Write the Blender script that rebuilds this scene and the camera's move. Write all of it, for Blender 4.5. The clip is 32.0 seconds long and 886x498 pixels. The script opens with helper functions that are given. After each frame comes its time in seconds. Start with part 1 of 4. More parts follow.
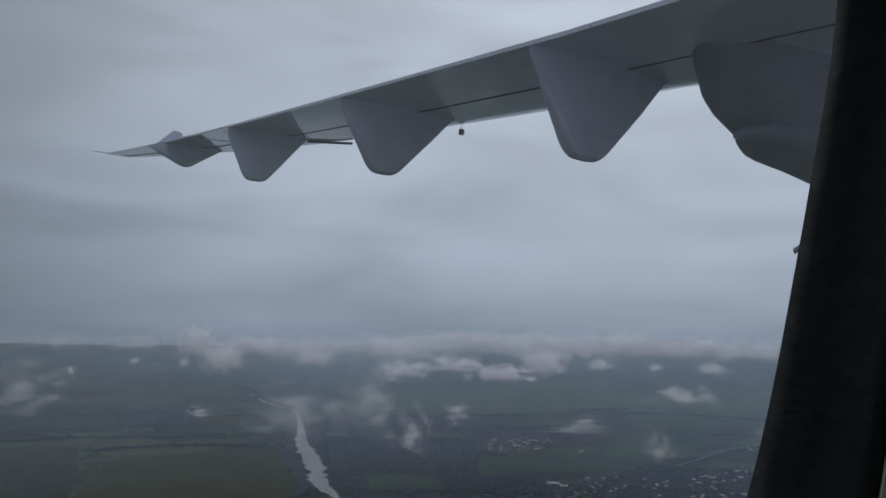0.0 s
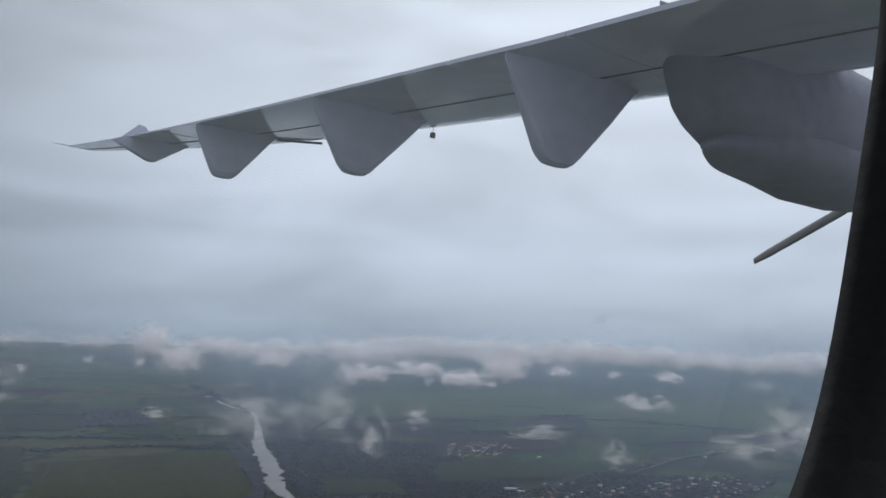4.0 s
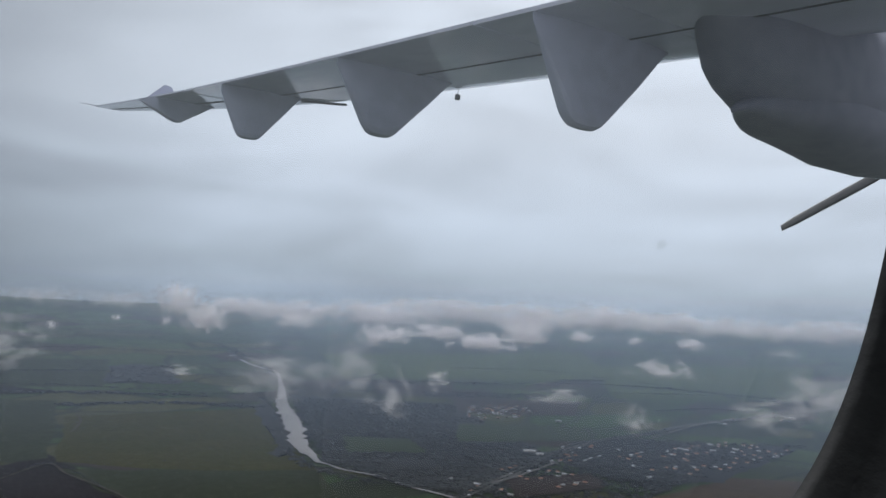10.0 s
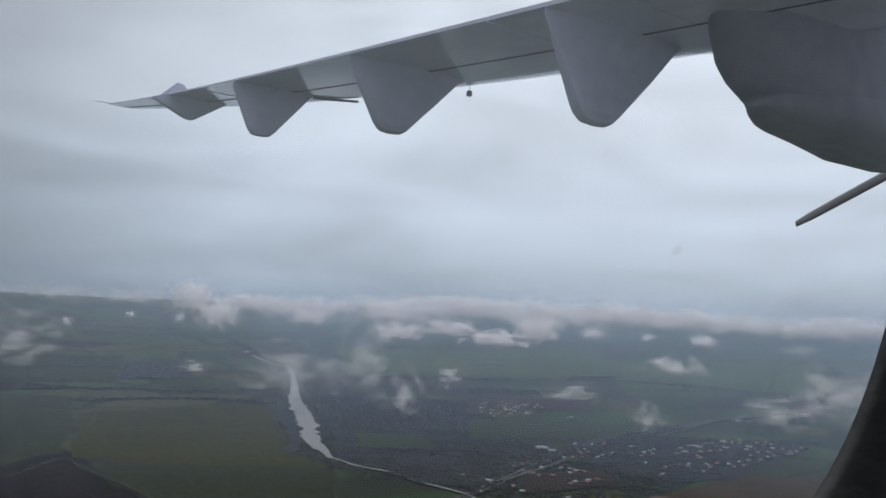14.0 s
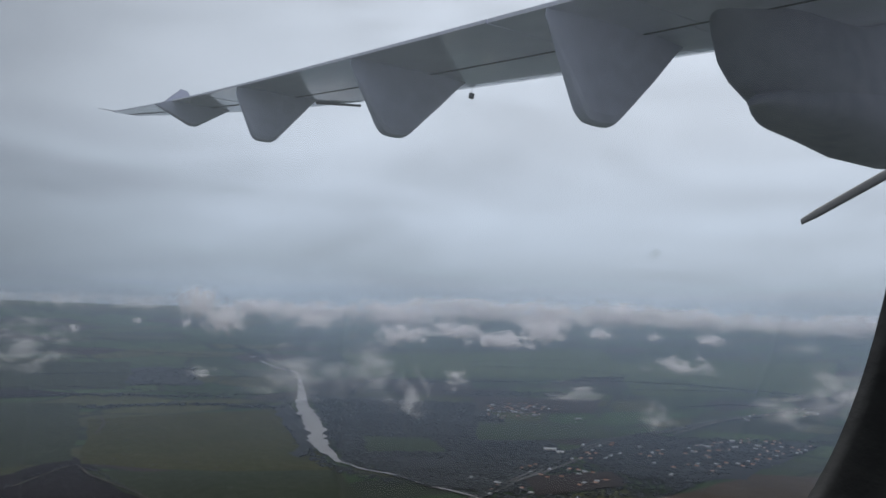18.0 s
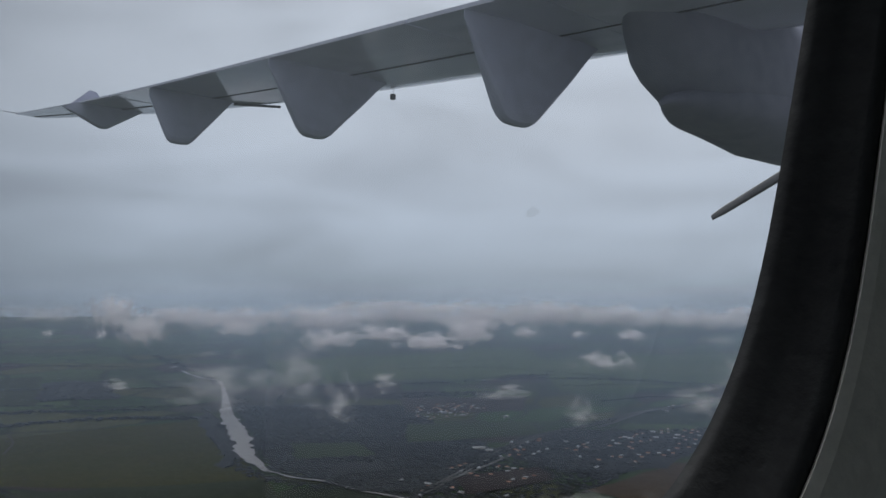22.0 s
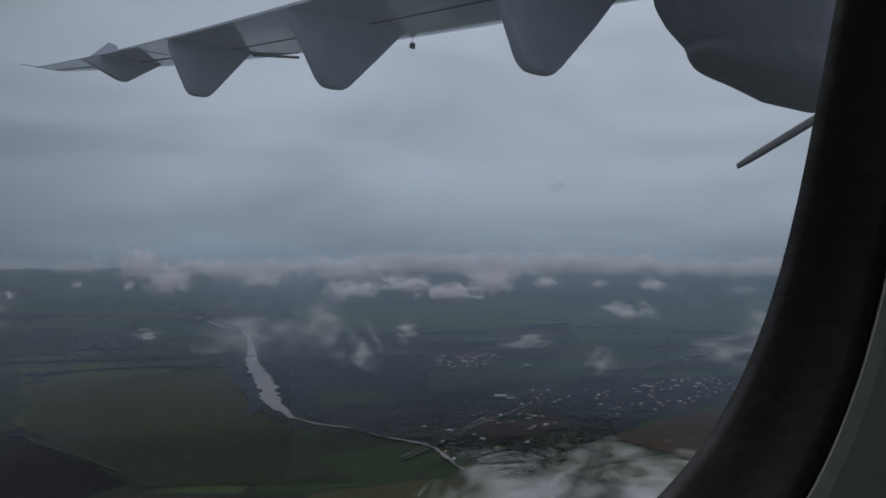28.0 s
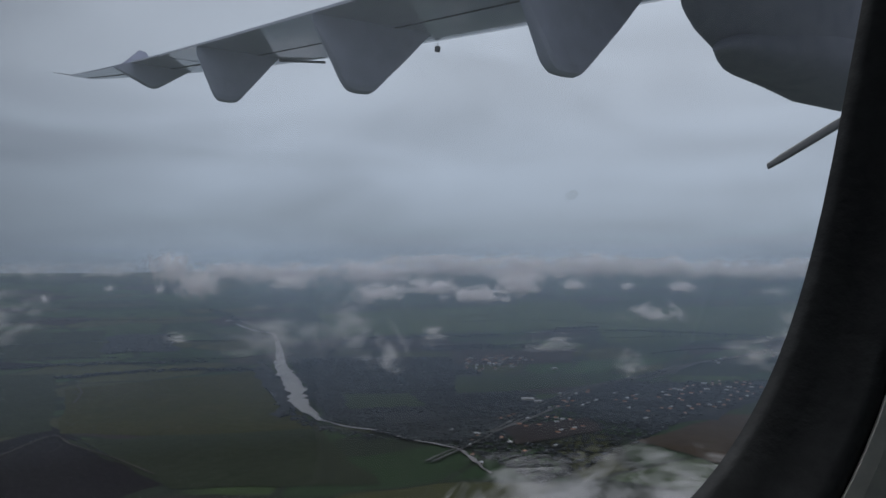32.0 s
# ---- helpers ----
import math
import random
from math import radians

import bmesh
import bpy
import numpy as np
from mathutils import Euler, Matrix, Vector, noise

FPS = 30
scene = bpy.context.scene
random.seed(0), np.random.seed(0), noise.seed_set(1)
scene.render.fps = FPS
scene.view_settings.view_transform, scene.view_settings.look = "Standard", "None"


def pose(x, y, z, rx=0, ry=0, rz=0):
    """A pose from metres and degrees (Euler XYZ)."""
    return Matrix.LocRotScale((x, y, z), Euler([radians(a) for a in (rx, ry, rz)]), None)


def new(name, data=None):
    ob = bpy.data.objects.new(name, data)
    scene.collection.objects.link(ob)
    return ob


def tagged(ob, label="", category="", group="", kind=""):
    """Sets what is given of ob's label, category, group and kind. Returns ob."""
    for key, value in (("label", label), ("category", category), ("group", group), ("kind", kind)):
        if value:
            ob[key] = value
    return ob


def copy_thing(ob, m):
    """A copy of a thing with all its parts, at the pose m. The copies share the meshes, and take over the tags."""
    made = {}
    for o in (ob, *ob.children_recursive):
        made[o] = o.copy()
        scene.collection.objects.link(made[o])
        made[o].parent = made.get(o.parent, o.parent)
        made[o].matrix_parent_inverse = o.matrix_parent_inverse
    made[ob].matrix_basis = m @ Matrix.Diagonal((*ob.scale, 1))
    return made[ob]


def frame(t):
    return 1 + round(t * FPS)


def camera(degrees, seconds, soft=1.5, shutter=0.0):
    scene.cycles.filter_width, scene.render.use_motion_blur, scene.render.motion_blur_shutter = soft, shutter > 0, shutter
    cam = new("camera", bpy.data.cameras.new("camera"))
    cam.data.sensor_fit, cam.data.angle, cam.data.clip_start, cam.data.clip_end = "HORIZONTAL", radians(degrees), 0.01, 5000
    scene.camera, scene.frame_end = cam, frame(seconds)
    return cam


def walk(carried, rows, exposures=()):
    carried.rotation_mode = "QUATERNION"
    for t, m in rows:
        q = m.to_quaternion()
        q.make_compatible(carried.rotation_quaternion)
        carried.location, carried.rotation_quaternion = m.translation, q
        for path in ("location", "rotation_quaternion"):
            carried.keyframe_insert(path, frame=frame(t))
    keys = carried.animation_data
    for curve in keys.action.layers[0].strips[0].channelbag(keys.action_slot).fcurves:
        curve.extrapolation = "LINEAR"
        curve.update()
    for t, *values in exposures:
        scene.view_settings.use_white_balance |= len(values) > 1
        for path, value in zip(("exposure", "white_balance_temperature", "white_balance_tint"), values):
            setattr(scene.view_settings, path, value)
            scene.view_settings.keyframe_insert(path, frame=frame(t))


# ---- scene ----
cam = camera(62, 32.0, soft=1.5)

# ---- camera: seconds, along the cabin, height, and the turn in degrees ----
ALT = 300.0                      # height of the eye over the river plain
ROWS = (
    (0, 0.0646, 0.0223, 97.223, -0.719, -32.139),
    (0.5, 0.0567, 0.0164, 97.044, -0.815, -33.743),
    (1, 0.0535, 0.0103, 98.327, -0.903, -34.353),
    (1.5, 0.0502, 0.0095, 98.602, -0.675, -34.843),
    (2, 0.0461, 0.0109, 98.212, -0.841, -34.731),
    (2.5, 0.0344, 0.0026, 98.239, -1.059, -35.554),
    (4.5, 0.0057, 0.0015, 97.125, -2.051, -34.942),
    (5, -0.0056, -0.0109, 96.296, -2.268, -34.802),
    (5.5, -0.0034, -0.0100, 95.030, -2.367, -34.530),
    (6, -0.0042, -0.0097, 94.619, -2.437, -34.520),
    (6.5, -0.0008, -0.0075, 94.676, -2.440, -34.250),
    (7, 0.0022, -0.0060, 94.759, -2.505, -34.062),
    (7.5, 0.0035, -0.0063, 94.890, -2.541, -33.984),
    (8, 0.0037, -0.0063, 94.919, -2.533, -33.914),
    (8.5, 0.0039, -0.0068, 94.858, -2.511, -33.751),
    (9, 0.0036, -0.0074, 94.821, -2.592, -33.725),
    (9.5, 0.0040, -0.0075, 94.800, -2.584, -33.628),
    (10, 0.0049, -0.0074, 94.745, -2.617, -33.460),
    (10.5, 0.0053, -0.0067, 94.721, -2.540, -33.379),
    (11, 0.0059, -0.0058, 94.701, -2.572, -33.260),
    (11.5, 0.0052, -0.0059, 94.527, -2.565, -33.092),
    (12, 0.0052, -0.0063, 94.528, -2.546, -32.850),
    (12.5, 0.0064, -0.0067, 94.504, -2.572, -32.722),
    (13, 0.0061, -0.0062, 94.445, -2.565, -32.567),
    (13.5, 0.0043, -0.0059, 94.508, -2.586, -32.543),
    (14, 0.0041, -0.0055, 94.424, -2.607, -32.537),
    (14.5, 0.0041, -0.0055, 94.401, -2.518, -32.414),
    (16.5, 0.0102, -0.0029, 94.433, -2.223, -31.674),
    (17, 0.0107, -0.0038, 94.479, -2.076, -31.651),
    (17.5, 0.0120, -0.0042, 94.556, -1.888, -32.177),
    (18, 0.0126, -0.0040, 94.610, -1.883, -32.079),
    (18.5, 0.0129, -0.0046, 94.651, -1.725, -31.910),
    (19, 0.0150, -0.0045, 94.551, -1.523, -32.176),
    (19.5, 0.0137, -0.0049, 94.568, -1.271, -32.287),
    (20, 0.0130, -0.0057, 94.681, -0.799, -33.372),
    (20.5, 0.0120, -0.0070, 94.891, -0.399, -34.439),
    (21, 0.0167, -0.0071, 94.808, -0.523, -34.230),
    (21.5, 0.0215, -0.0086, 94.814, -0.501, -34.631),
    (22, 0.0256, -0.0113, 94.867, -0.235, -37.736),
    (22.5, 0.0256, -0.0088, 94.943, -0.008, -37.693),
    (23, 0.0224, -0.0070, 94.905, 0.114, -37.879),
    (23.5, 0.0250, -0.0056, 94.830, 0.285, -37.717),
    (24, 0.0244, -0.0057, 94.773, 0.194, -37.546),
    (24.5, 0.0201, -0.0075, 94.805, 0.138, -37.431),
    (26.5, 0.0264, -0.0080, 92.879, 0.058, -36.801),
    (27, 0.0251, -0.0072, 91.473, 0.013, -36.369),
    (27.5, 0.0262, -0.0068, 91.259, 0.039, -36.353),
    (28, 0.0245, -0.0064, 91.031, 0.004, -36.093),
    (28.5, 0.0277, -0.0077, 91.045, 0.128, -35.772),
    (29, 0.0293, -0.0086, 91.046, 0.126, -35.460),
    (29.5, 0.0295, -0.0073, 91.032, 0.152, -35.097),
    (30, 0.0280, -0.0042, 91.097, 0.477, -34.885),
    (30.5, 0.0290, -0.0062, 91.100, 0.254, -34.757),
    (31, 0.0294, -0.0070, 91.116, 0.368, -34.589),
    (31.5, 0.0289, -0.0071, 91.170, 0.409, -34.318),
    (32, 0.0280, -0.0049, 91.249, 0.236, -34.036),
)
walk(cam, [(t, pose(x, 0.0, ALT + z, rx, ry, rz)) for t, x, z, rx, ry, rz in ROWS],
     exposures=((0.0, -0.50, 6250, 10), (0.5, -0.66, 6250, 10), (1.5, -0.68, 6250, 10), (2.5, -0.5, 6250, 10), (4.5, 0.10, 6450, 10), (14.0, 0.11, 6500, 10), (18.0, -0.06, 6430, 10), (19.0, -0.08, 6430, 10), (20.5, -0.09, 6430, 10), (22.0, -0.36, 6400, 10), (23.0, 0.05, 6450, 10), (24.5, 0.07, 6450, 10), (26.5, -0.45, 6250, 10), (27.5, -0.77, 6200, 10), (30.0, -0.65, 6250, 10), (32.0, -0.55, 6250, 10)))

# ---- overcast sky and a weak, very wide sun behind the cloud deck ----
scene.cycles.transparent_max_bounces = 256
SUN_EL, SUN_AZ = radians(48), radians(60)
world = bpy.data.worlds.new("overcast_sky")
scene.world = world
world.use_nodes = True
wn, wl = world.node_tree.nodes, world.node_tree.links
wn.clear()


def wnode(kind, **sets):
    n = wn.new(kind)
    for k, v in sets.items():
        if k == "noise_dimensions":
            n.noise_dimensions = v
        elif k == "operation":
            n.operation = v
        elif k == "blend_type":
            n.blend_type = v
        elif k == "data_type":
            n.data_type = v
    return n


w_out = wn.new("ShaderNodeOutputWorld")
w_bg = wn.new("ShaderNodeBackground")
w_sky = wn.new("ShaderNodeTexSky")
w_sky.sky_type = "NISHITA"
w_sky.sun_disc = False
w_sky.sun_elevation, w_sky.sun_rotation = SUN_EL, SUN_AZ
w_sky.altitude, w_sky.air_density, w_sky.dust_density = 300, 1.0, 3.0
w_co = wn.new("ShaderNodeTexCoord")
w_sep = wn.new("ShaderNodeSeparateXYZ")
wl.new(w_co.outputs["Generated"], w_sep.inputs[0])
# cloud deck: brighter overhead, blue-grey towards the horizon
w_ramp = wn.new("ShaderNodeValToRGB")
r = w_ramp.color_ramp
r.elements[0].position, r.elements[0].color = 0.0, (0.275, 0.335, 0.410, 1)
r.elements[1].position, r.elements[1].color = 1.0, (2.2, 2.25, 2.3, 1)
for p, c in ((0.04, (0.295, 0.36, 0.445)), (0.12, (0.40, 0.465, 0.555)), (0.24, (0.475, 0.53, 0.605)), (0.45, (0.55, 0.605, 0.68))):
    e = r.elements.new(p)
    e.color = (*c, 1)
wl.new(w_sep.outputs[2], w_ramp.inputs[0])
# long low streaks of thicker and thinner cloud
w_map = wn.new("ShaderNodeMapping")
w_map.inputs["Scale"].default_value = (1.0, 1.0, 4.2)
w_map.inputs["Location"].default_value = (0.4, 2.2, 0.3)
wl.new(w_co.outputs["Generated"], w_map.inputs[0])
w_noise = wn.new("ShaderNodeTexNoise")
w_noise.inputs["Scale"].default_value = 2.3
w_noise.inputs["Detail"].default_value = 3.5
w_noise.inputs["Roughness"].default_value = 0.5
w_noise.inputs["Distortion"].default_value = 0.5
wl.new(w_map.outputs[0], w_noise.inputs["Vector"])
w_mr = wn.new("ShaderNodeMapRange")
w_mr.inputs["From Min"].default_value, w_mr.inputs["From Max"].default_value = 0.3, 0.7
w_mr.inputs["To Min"].default_value, w_mr.inputs["To Max"].default_value = 0.80, 1.20
wl.new(w_noise.outputs["Fac"], w_mr.inputs["Value"])
w_mul = wn.new("ShaderNodeVectorMath")
w_mul.operation = "SCALE"
wl.new(w_ramp.outputs[0], w_mul.inputs[0])
# the deck glows most towards the hidden sun
w_dot = wn.new("ShaderNodeVectorMath")
w_dot.operation = "DOT_PRODUCT"
w_dot.inputs[1].default_value = (math.sin(radians(50)) * math.cos(radians(15)), math.cos(radians(50)) * math.cos(radians(15)), math.sin(radians(15)))
wl.new(w_co.outputs["Generated"], w_dot.inputs[0])
w_glow = wn.new("ShaderNodeMapRange")
w_glow.interpolation_type = "SMOOTHSTEP"
for k, v in zip(("From Min", "From Max", "To Min", "To Max"), (0.48, 1.0, 0.53, 1.24)):
    w_glow.inputs[k].default_value = v
wl.new(w_dot.outputs["Value"], w_glow.inputs["Value"])
w_tot = wn.new("ShaderNodeMath")
w_tot.operation = "MULTIPLY"
wl.new(w_mr.outputs[0], w_tot.inputs[0])
wl.new(w_glow.outputs[0], w_tot.inputs[1])
wl.new(w_tot.outputs[0], w_mul.inputs["Scale"])
# a little of the clear sky's own tint comes through
w_sc = wn.new("ShaderNodeVectorMath")
w_sc.operation = "SCALE"
w_sc.inputs["Scale"].default_value = 0.06
wl.new(w_sky.outputs[0], w_sc.inputs[0])
w_mix = wn.new("ShaderNodeMix")
w_mix.data_type = "RGBA"
w_mix.inputs[0].default_value = 0.12
wl.new(w_mul.outputs[0], w_mix.inputs[6])
wl.new(w_sc.outputs[0], w_mix.inputs[7])
wl.new(w_mix.outputs[2], w_bg.inputs[0])
w_bg.inputs[1].default_value = 1.12
wl.new(w_bg.outputs[0], w_out.inputs[0])

sun = new("sun", bpy.data.lights.new("sun", "SUN"))
sun.data.energy, sun.data.angle, sun.data.color = 0.5, radians(40), (1.0, 0.97, 0.92)
sun.matrix_world = pose(0, 0, ALT + 400, 42, 0, 150)


# ---- materials ----
def material(name):
    m = bpy.data.materials.new(name)
    m.use_nodes = True
    n, l = m.node_tree.nodes, m.node_tree.links
    n.clear()
    out = n.new("ShaderNodeOutputMaterial")
    return m, n, l, out


def noise_of(n, l, scale, detail=4.0, rough=0.55, coords="Object", stretch=None):
    co = n.new("ShaderNodeTexCoord")
    src = co.outputs[coords]
    if stretch:
        mp = n.new("ShaderNodeMapping")
        mp.inputs["Scale"].default_value = stretch
        l.new(src, mp.inputs[0])
        src = mp.outputs[0]
    t = n.new("ShaderNodeTexNoise")
    t.inputs["Scale"].default_value = scale
    t.inputs["Detail"].default_value = detail
    t.inputs["Roughness"].default_value = rough
    l.new(src, t.inputs["Vector"])
    return t.outputs["Fac"]


def span(n, l, fac, a, b, c=0.0, d=1.0):
    m = n.new("ShaderNodeMapRange")
    for k, v in zip(("From Min", "From Max", "To Min", "To Max"), (a, b, c, d)):
        m.inputs[k].default_value = v
    l.new(fac, m.inputs["Value"])
    return m.outputs[0]


def blend(n, l, fac, a, b, how="MIX"):
    m = n.new("ShaderNodeMix")
    m.data_type, m.blend_type = "RGBA", how
    for sock, v in ((m.inputs[0], fac), (m.inputs[6], a), (m.inputs[7], b)):
        if isinstance(v, (int, float)):
            sock.default_value = v
        elif isinstance(v, tuple):
            sock.default_value = (*v, 1.0)
        else:
            l.new(v, sock)
    return m.outputs[2]


def surface(name, dark, light, rough=0.6, metal=0.0, coarse=0.5, fine=8.0, bump=0.0, stretch=None, spread=None, spec=0.5, coat=0.0):
    """Two scales of mottling between two colours, with relief and uneven gloss."""
    m, n, l, out = material(name)
    p = n.new("ShaderNodeBsdfPrincipled")
    a = noise_of(n, l, coarse, 5.0, 0.6, stretch=stretch)
    b = noise_of(n, l, fine, 4.0, 0.6, stretch=stretch)
    c = blend(n, l, span(n, l, a, 0.32, 0.68), dark, light)
    c = blend(n, l, span(n, l, b, 0.3, 0.7, 0.0, 0.45), c, tuple(x * 0.7 for x in dark))
    if spread:
        oi = n.new("ShaderNodeObjectInfo")
        c = blend(n, l, span(n, l, oi.outputs["Random"], 0, 1, 0, spread), c, light)
    l.new(c, p.inputs["Base Color"])
    l.new(span(n, l, b, 0.3, 0.7, max(0.02, rough - 0.1), min(1, rough + 0.1)), p.inputs["Roughness"])
    p.inputs["Metallic"].default_value = metal
    p.inputs["Specular IOR Level"].default_value = spec
    p.inputs["Coat Weight"].default_value, p.inputs["Coat Roughness"].default_value = coat, 0.07
    if bump:
        bp = n.new("ShaderNodeBump")
        bp.inputs["Strength"].default_value, bp.inputs["Distance"].default_value = 1.0, bump
        l.new(b, bp.inputs["Height"])
        l.new(bp.outputs[0], p.inputs["Normal"])
    l.new(p.outputs[0], out.inputs[0])
    return m


wing_paint = surface("wing_paint", (0.61, 0.63, 0.79), (0.71, 0.73, 0.87), 0.42, 0.0, 0.9, 9.0, 0.0, stretch=(1, 0.35, 1), coat=1.0)
fairing_paint = surface("fairing_paint", (0.56, 0.59, 0.75), (0.64, 0.67, 0.83), 0.5, 0.0, 1.2, 11.0, 0.0006, spec=0.3)
nacelle_paint = surface("nacelle_paint", (0.25, 0.262, 0.335), (0.30, 0.312, 0.385), 0.62, 0.0, 1.1, 12.0, 0.0008, spec=0.25)
seam_dark = surface("seam_dark", (0.03, 0.03, 0.035), (0.05, 0.05, 0.055), 0.7, 0, 2.0, 20.0)
blade_black = surface("blade_black", (0.15, 0.15, 0.155), (0.20, 0.20, 0.205), 0.45, 0, 2.0, 20.0)
bare_metal = surface("bare_metal", (0.3, 0.3, 0.31), (0.45, 0.45, 0.46), 0.35, 1.0, 3.0, 25.0)
seal_rubber = surface("seal_rubber", (0.020, 0.021, 0.023), (0.036, 0.038, 0.040), 0.62, 0, 12.0, 160.0, 0.0004, spec=0.25)
panel_plastic = surface("panel_plastic", (0.72, 0.70, 0.64), (0.78, 0.76, 0.70), 0.6, 0, 6.0, 220.0, 0.0003)
cabin_fabric = surface("cabin_fabric", (0.42, 0.42, 0.43), (0.50, 0.50, 0.51), 0.9, 0, 3.0, 120.0, 0.0005)
roof_tin = surface("roof_tin", (0.1400, 0.1470, 0.1540), (0.2520, 0.2590, 0.2660), 0.45, 0.0, 0.2, 2.0, spread=0.6)
roof_tile = surface("roof_tile", (0.1840, 0.0808, 0.0480), (0.3105, 0.1520, 0.0960), 0.8, 0.0, 0.2, 2.0, spread=0.6)
house_wall = surface("house_wall", (0.2850, 0.2625, 0.2325), (0.4125, 0.3900, 0.3600), 0.8, 0.0, 0.3, 2.0, spread=0.5)
road_grey = surface("road_grey", (0.0630, 0.0630, 0.0636), (0.0900, 0.0900, 0.0888), 0.8, 0, 0.02, 0.2, spec=0.06)
track_dirt = surface("track_dirt", (0.0315, 0.0273, 0.0231), (0.0546, 0.0483, 0.0399), 0.9, 0, 0.02, 0.2, spec=0.06)
plough_soil = surface("plough_soil", (0.0047, 0.0025, 0.0048), (0.0064, 0.0041, 0.0062), 0.95, 0, 0.012, 0.15, stretch=(1, 0.25, 1), spec=0.06)
crop_olive = surface("crop_olive", (0.0226, 0.0250, 0.0035), (0.0314, 0.0298, 0.0058), 0.95, 0, 0.006, 0.06, spec=0.06)
crop_green = surface("crop_green", (0.0150, 0.0205, 0.0088), (0.0195, 0.0255, 0.0120), 0.95, 0, 0.006, 0.05, spec=0.06)
crop_pale = surface("crop_pale", (0.0381, 0.0601, 0.0199), (0.0538, 0.0708, 0.0270), 0.95, 0, 0.004, 0.05, spec=0.06)
stubble_tan = surface("stubble_tan", (0.0386, 0.0278, 0.0186), (0.0510, 0.0370, 0.0247), 0.95, 0, 0.006, 0.06, spec=0.06)
scrub_brown = surface("scrub_brown", (0.0221, 0.0177, 0.0175), (0.0307, 0.0243, 0.0234), 0.95, 0, 0.01, 0.08, spec=0.06)
wood_floor = surface("wood_floor", (0.0203, 0.0234, 0.0276), (0.0309, 0.0342, 0.0376), 0.95, 0, 0.02, 0.12, spec=0.06)
leaf_dark = surface("leaf_dark", (0.0282, 0.0321, 0.0373), (0.0377, 0.0432, 0.0458), 0.9, 0, 0.05, 0.4, spec=0.06)


def river_material():
    m, n, l, out = material("river_water")
    p = n.new("ShaderNodeBsdfPrincipled")
    a = noise_of(n, l, 0.02, 4.0)
    c = blend(n, l, span(n, l, a, 0.3, 0.7), (0.11, 0.10, 0.10), (0.14, 0.13, 0.13))
    l.new(c, p.inputs["Base Color"])
    p.inputs["Roughness"].default_value = 0.4
    p.inputs["IOR"].default_value = 1.33
    bp = n.new("ShaderNodeBump")
    bp.inputs["Strength"].default_value, bp.inputs["Distance"].default_value = 0.4, 0.3
    l.new(noise_of(n, l, 0.25, 3.0), bp.inputs["Height"])
    l.new(bp.outputs[0], p.inputs["Normal"])
    l.new(p.outputs[0], out.inputs[0])
    return m


def ground_material():
    """Farmland: an irregular mosaic of fields with dark hedges, over broad stains."""
    m, n, l, out = material("farmland")
    p = n.new("ShaderNodeBsdfPrincipled")
    co = n.new("ShaderNodeTexCoord")
    warp = n.new("ShaderNodeTexNoise")
    warp.inputs["Scale"].default_value, warp.inputs["Detail"].default_value = 0.004, 3.0
    l.new(co.outputs["Object"], warp.inputs["Vector"])
    off = n.new("ShaderNodeVectorMath")
    off.operation = "MULTIPLY_ADD"
    off.inputs[1].default_value = (120, 120, 0)
    l.new(warp.outputs["Color"], off.inputs[0])
    l.new(co.outputs["Object"], off.inputs[2])
    mp = n.new("ShaderNodeMapping")
    mp.inputs["Rotation"].default_value = (0, 0, 0.45)
    mp.inputs["Scale"].default_value = (1.0, 1.7, 0.0)
    l.new(off.outputs[0], mp.inputs[0])

    def cells(feature, scale):
        v = n.new("ShaderNodeTexVoronoi")
        v.feature = feature
        v.inputs["Scale"].default_value = scale
        l.new(mp.outputs[0], v.inputs["Vector"])
        return v
    big = cells("F1", 0.0042)
    hue = n.new("ShaderNodeSeparateColor")
    l.new(big.outputs["Color"], hue.inputs[0])
    ramp = n.new("ShaderNodeValToRGB")
    ramp.color_ramp.interpolation = "CONSTANT"
    e = ramp.color_ramp.elements
    e[0].position, e[0].color = 0.0, (0.0189, 0.0378, 0.0149, 1)
    e[1].position, e[1].color = 0.88, (0.0297, 0.0203, 0.0216, 1)
    for at, c in ((0.2, (0.0351, 0.0567, 0.0203)), (0.4, (0.0284, 0.0540, 0.0189)), (0.56, (0.0459, 0.0486, 0.0189)), (0.72, (0.0162, 0.0230, 0.0149))):
        e.new(at).color = (*c, 1)
    l.new(hue.outputs[0], ramp.inputs[0])
    col = blend(n, l, span(n, l, noise_of(n, l, 0.0016, 4.0), 0.46, 0.70, 0.0, 0.8), ramp.outputs[0], (0.0232, 0.0263, 0.0200))
    col = blend(n, l, span(n, l, noise_of(n, l, 0.02, 6.0, 0.65), 0.35, 0.75, 0.0, 0.5), col, (0.0211, 0.0274, 0.0180))
    hedge = cells("DISTANCE_TO_EDGE", 0.0042)
    col = blend(n, l, span(n, l, hedge.outputs["Distance"], 0.02, 0.05, 0.85, 0.0), col, (0.0136, 0.0180, 0.0127))
    l.new(col, p.inputs["Base Color"])
    p.inputs["Roughness"].default_value = 0.95
    p.inputs["Specular IOR Level"].default_value = 0.05
    l.new(p.outputs[0], out.inputs[0])
    return m


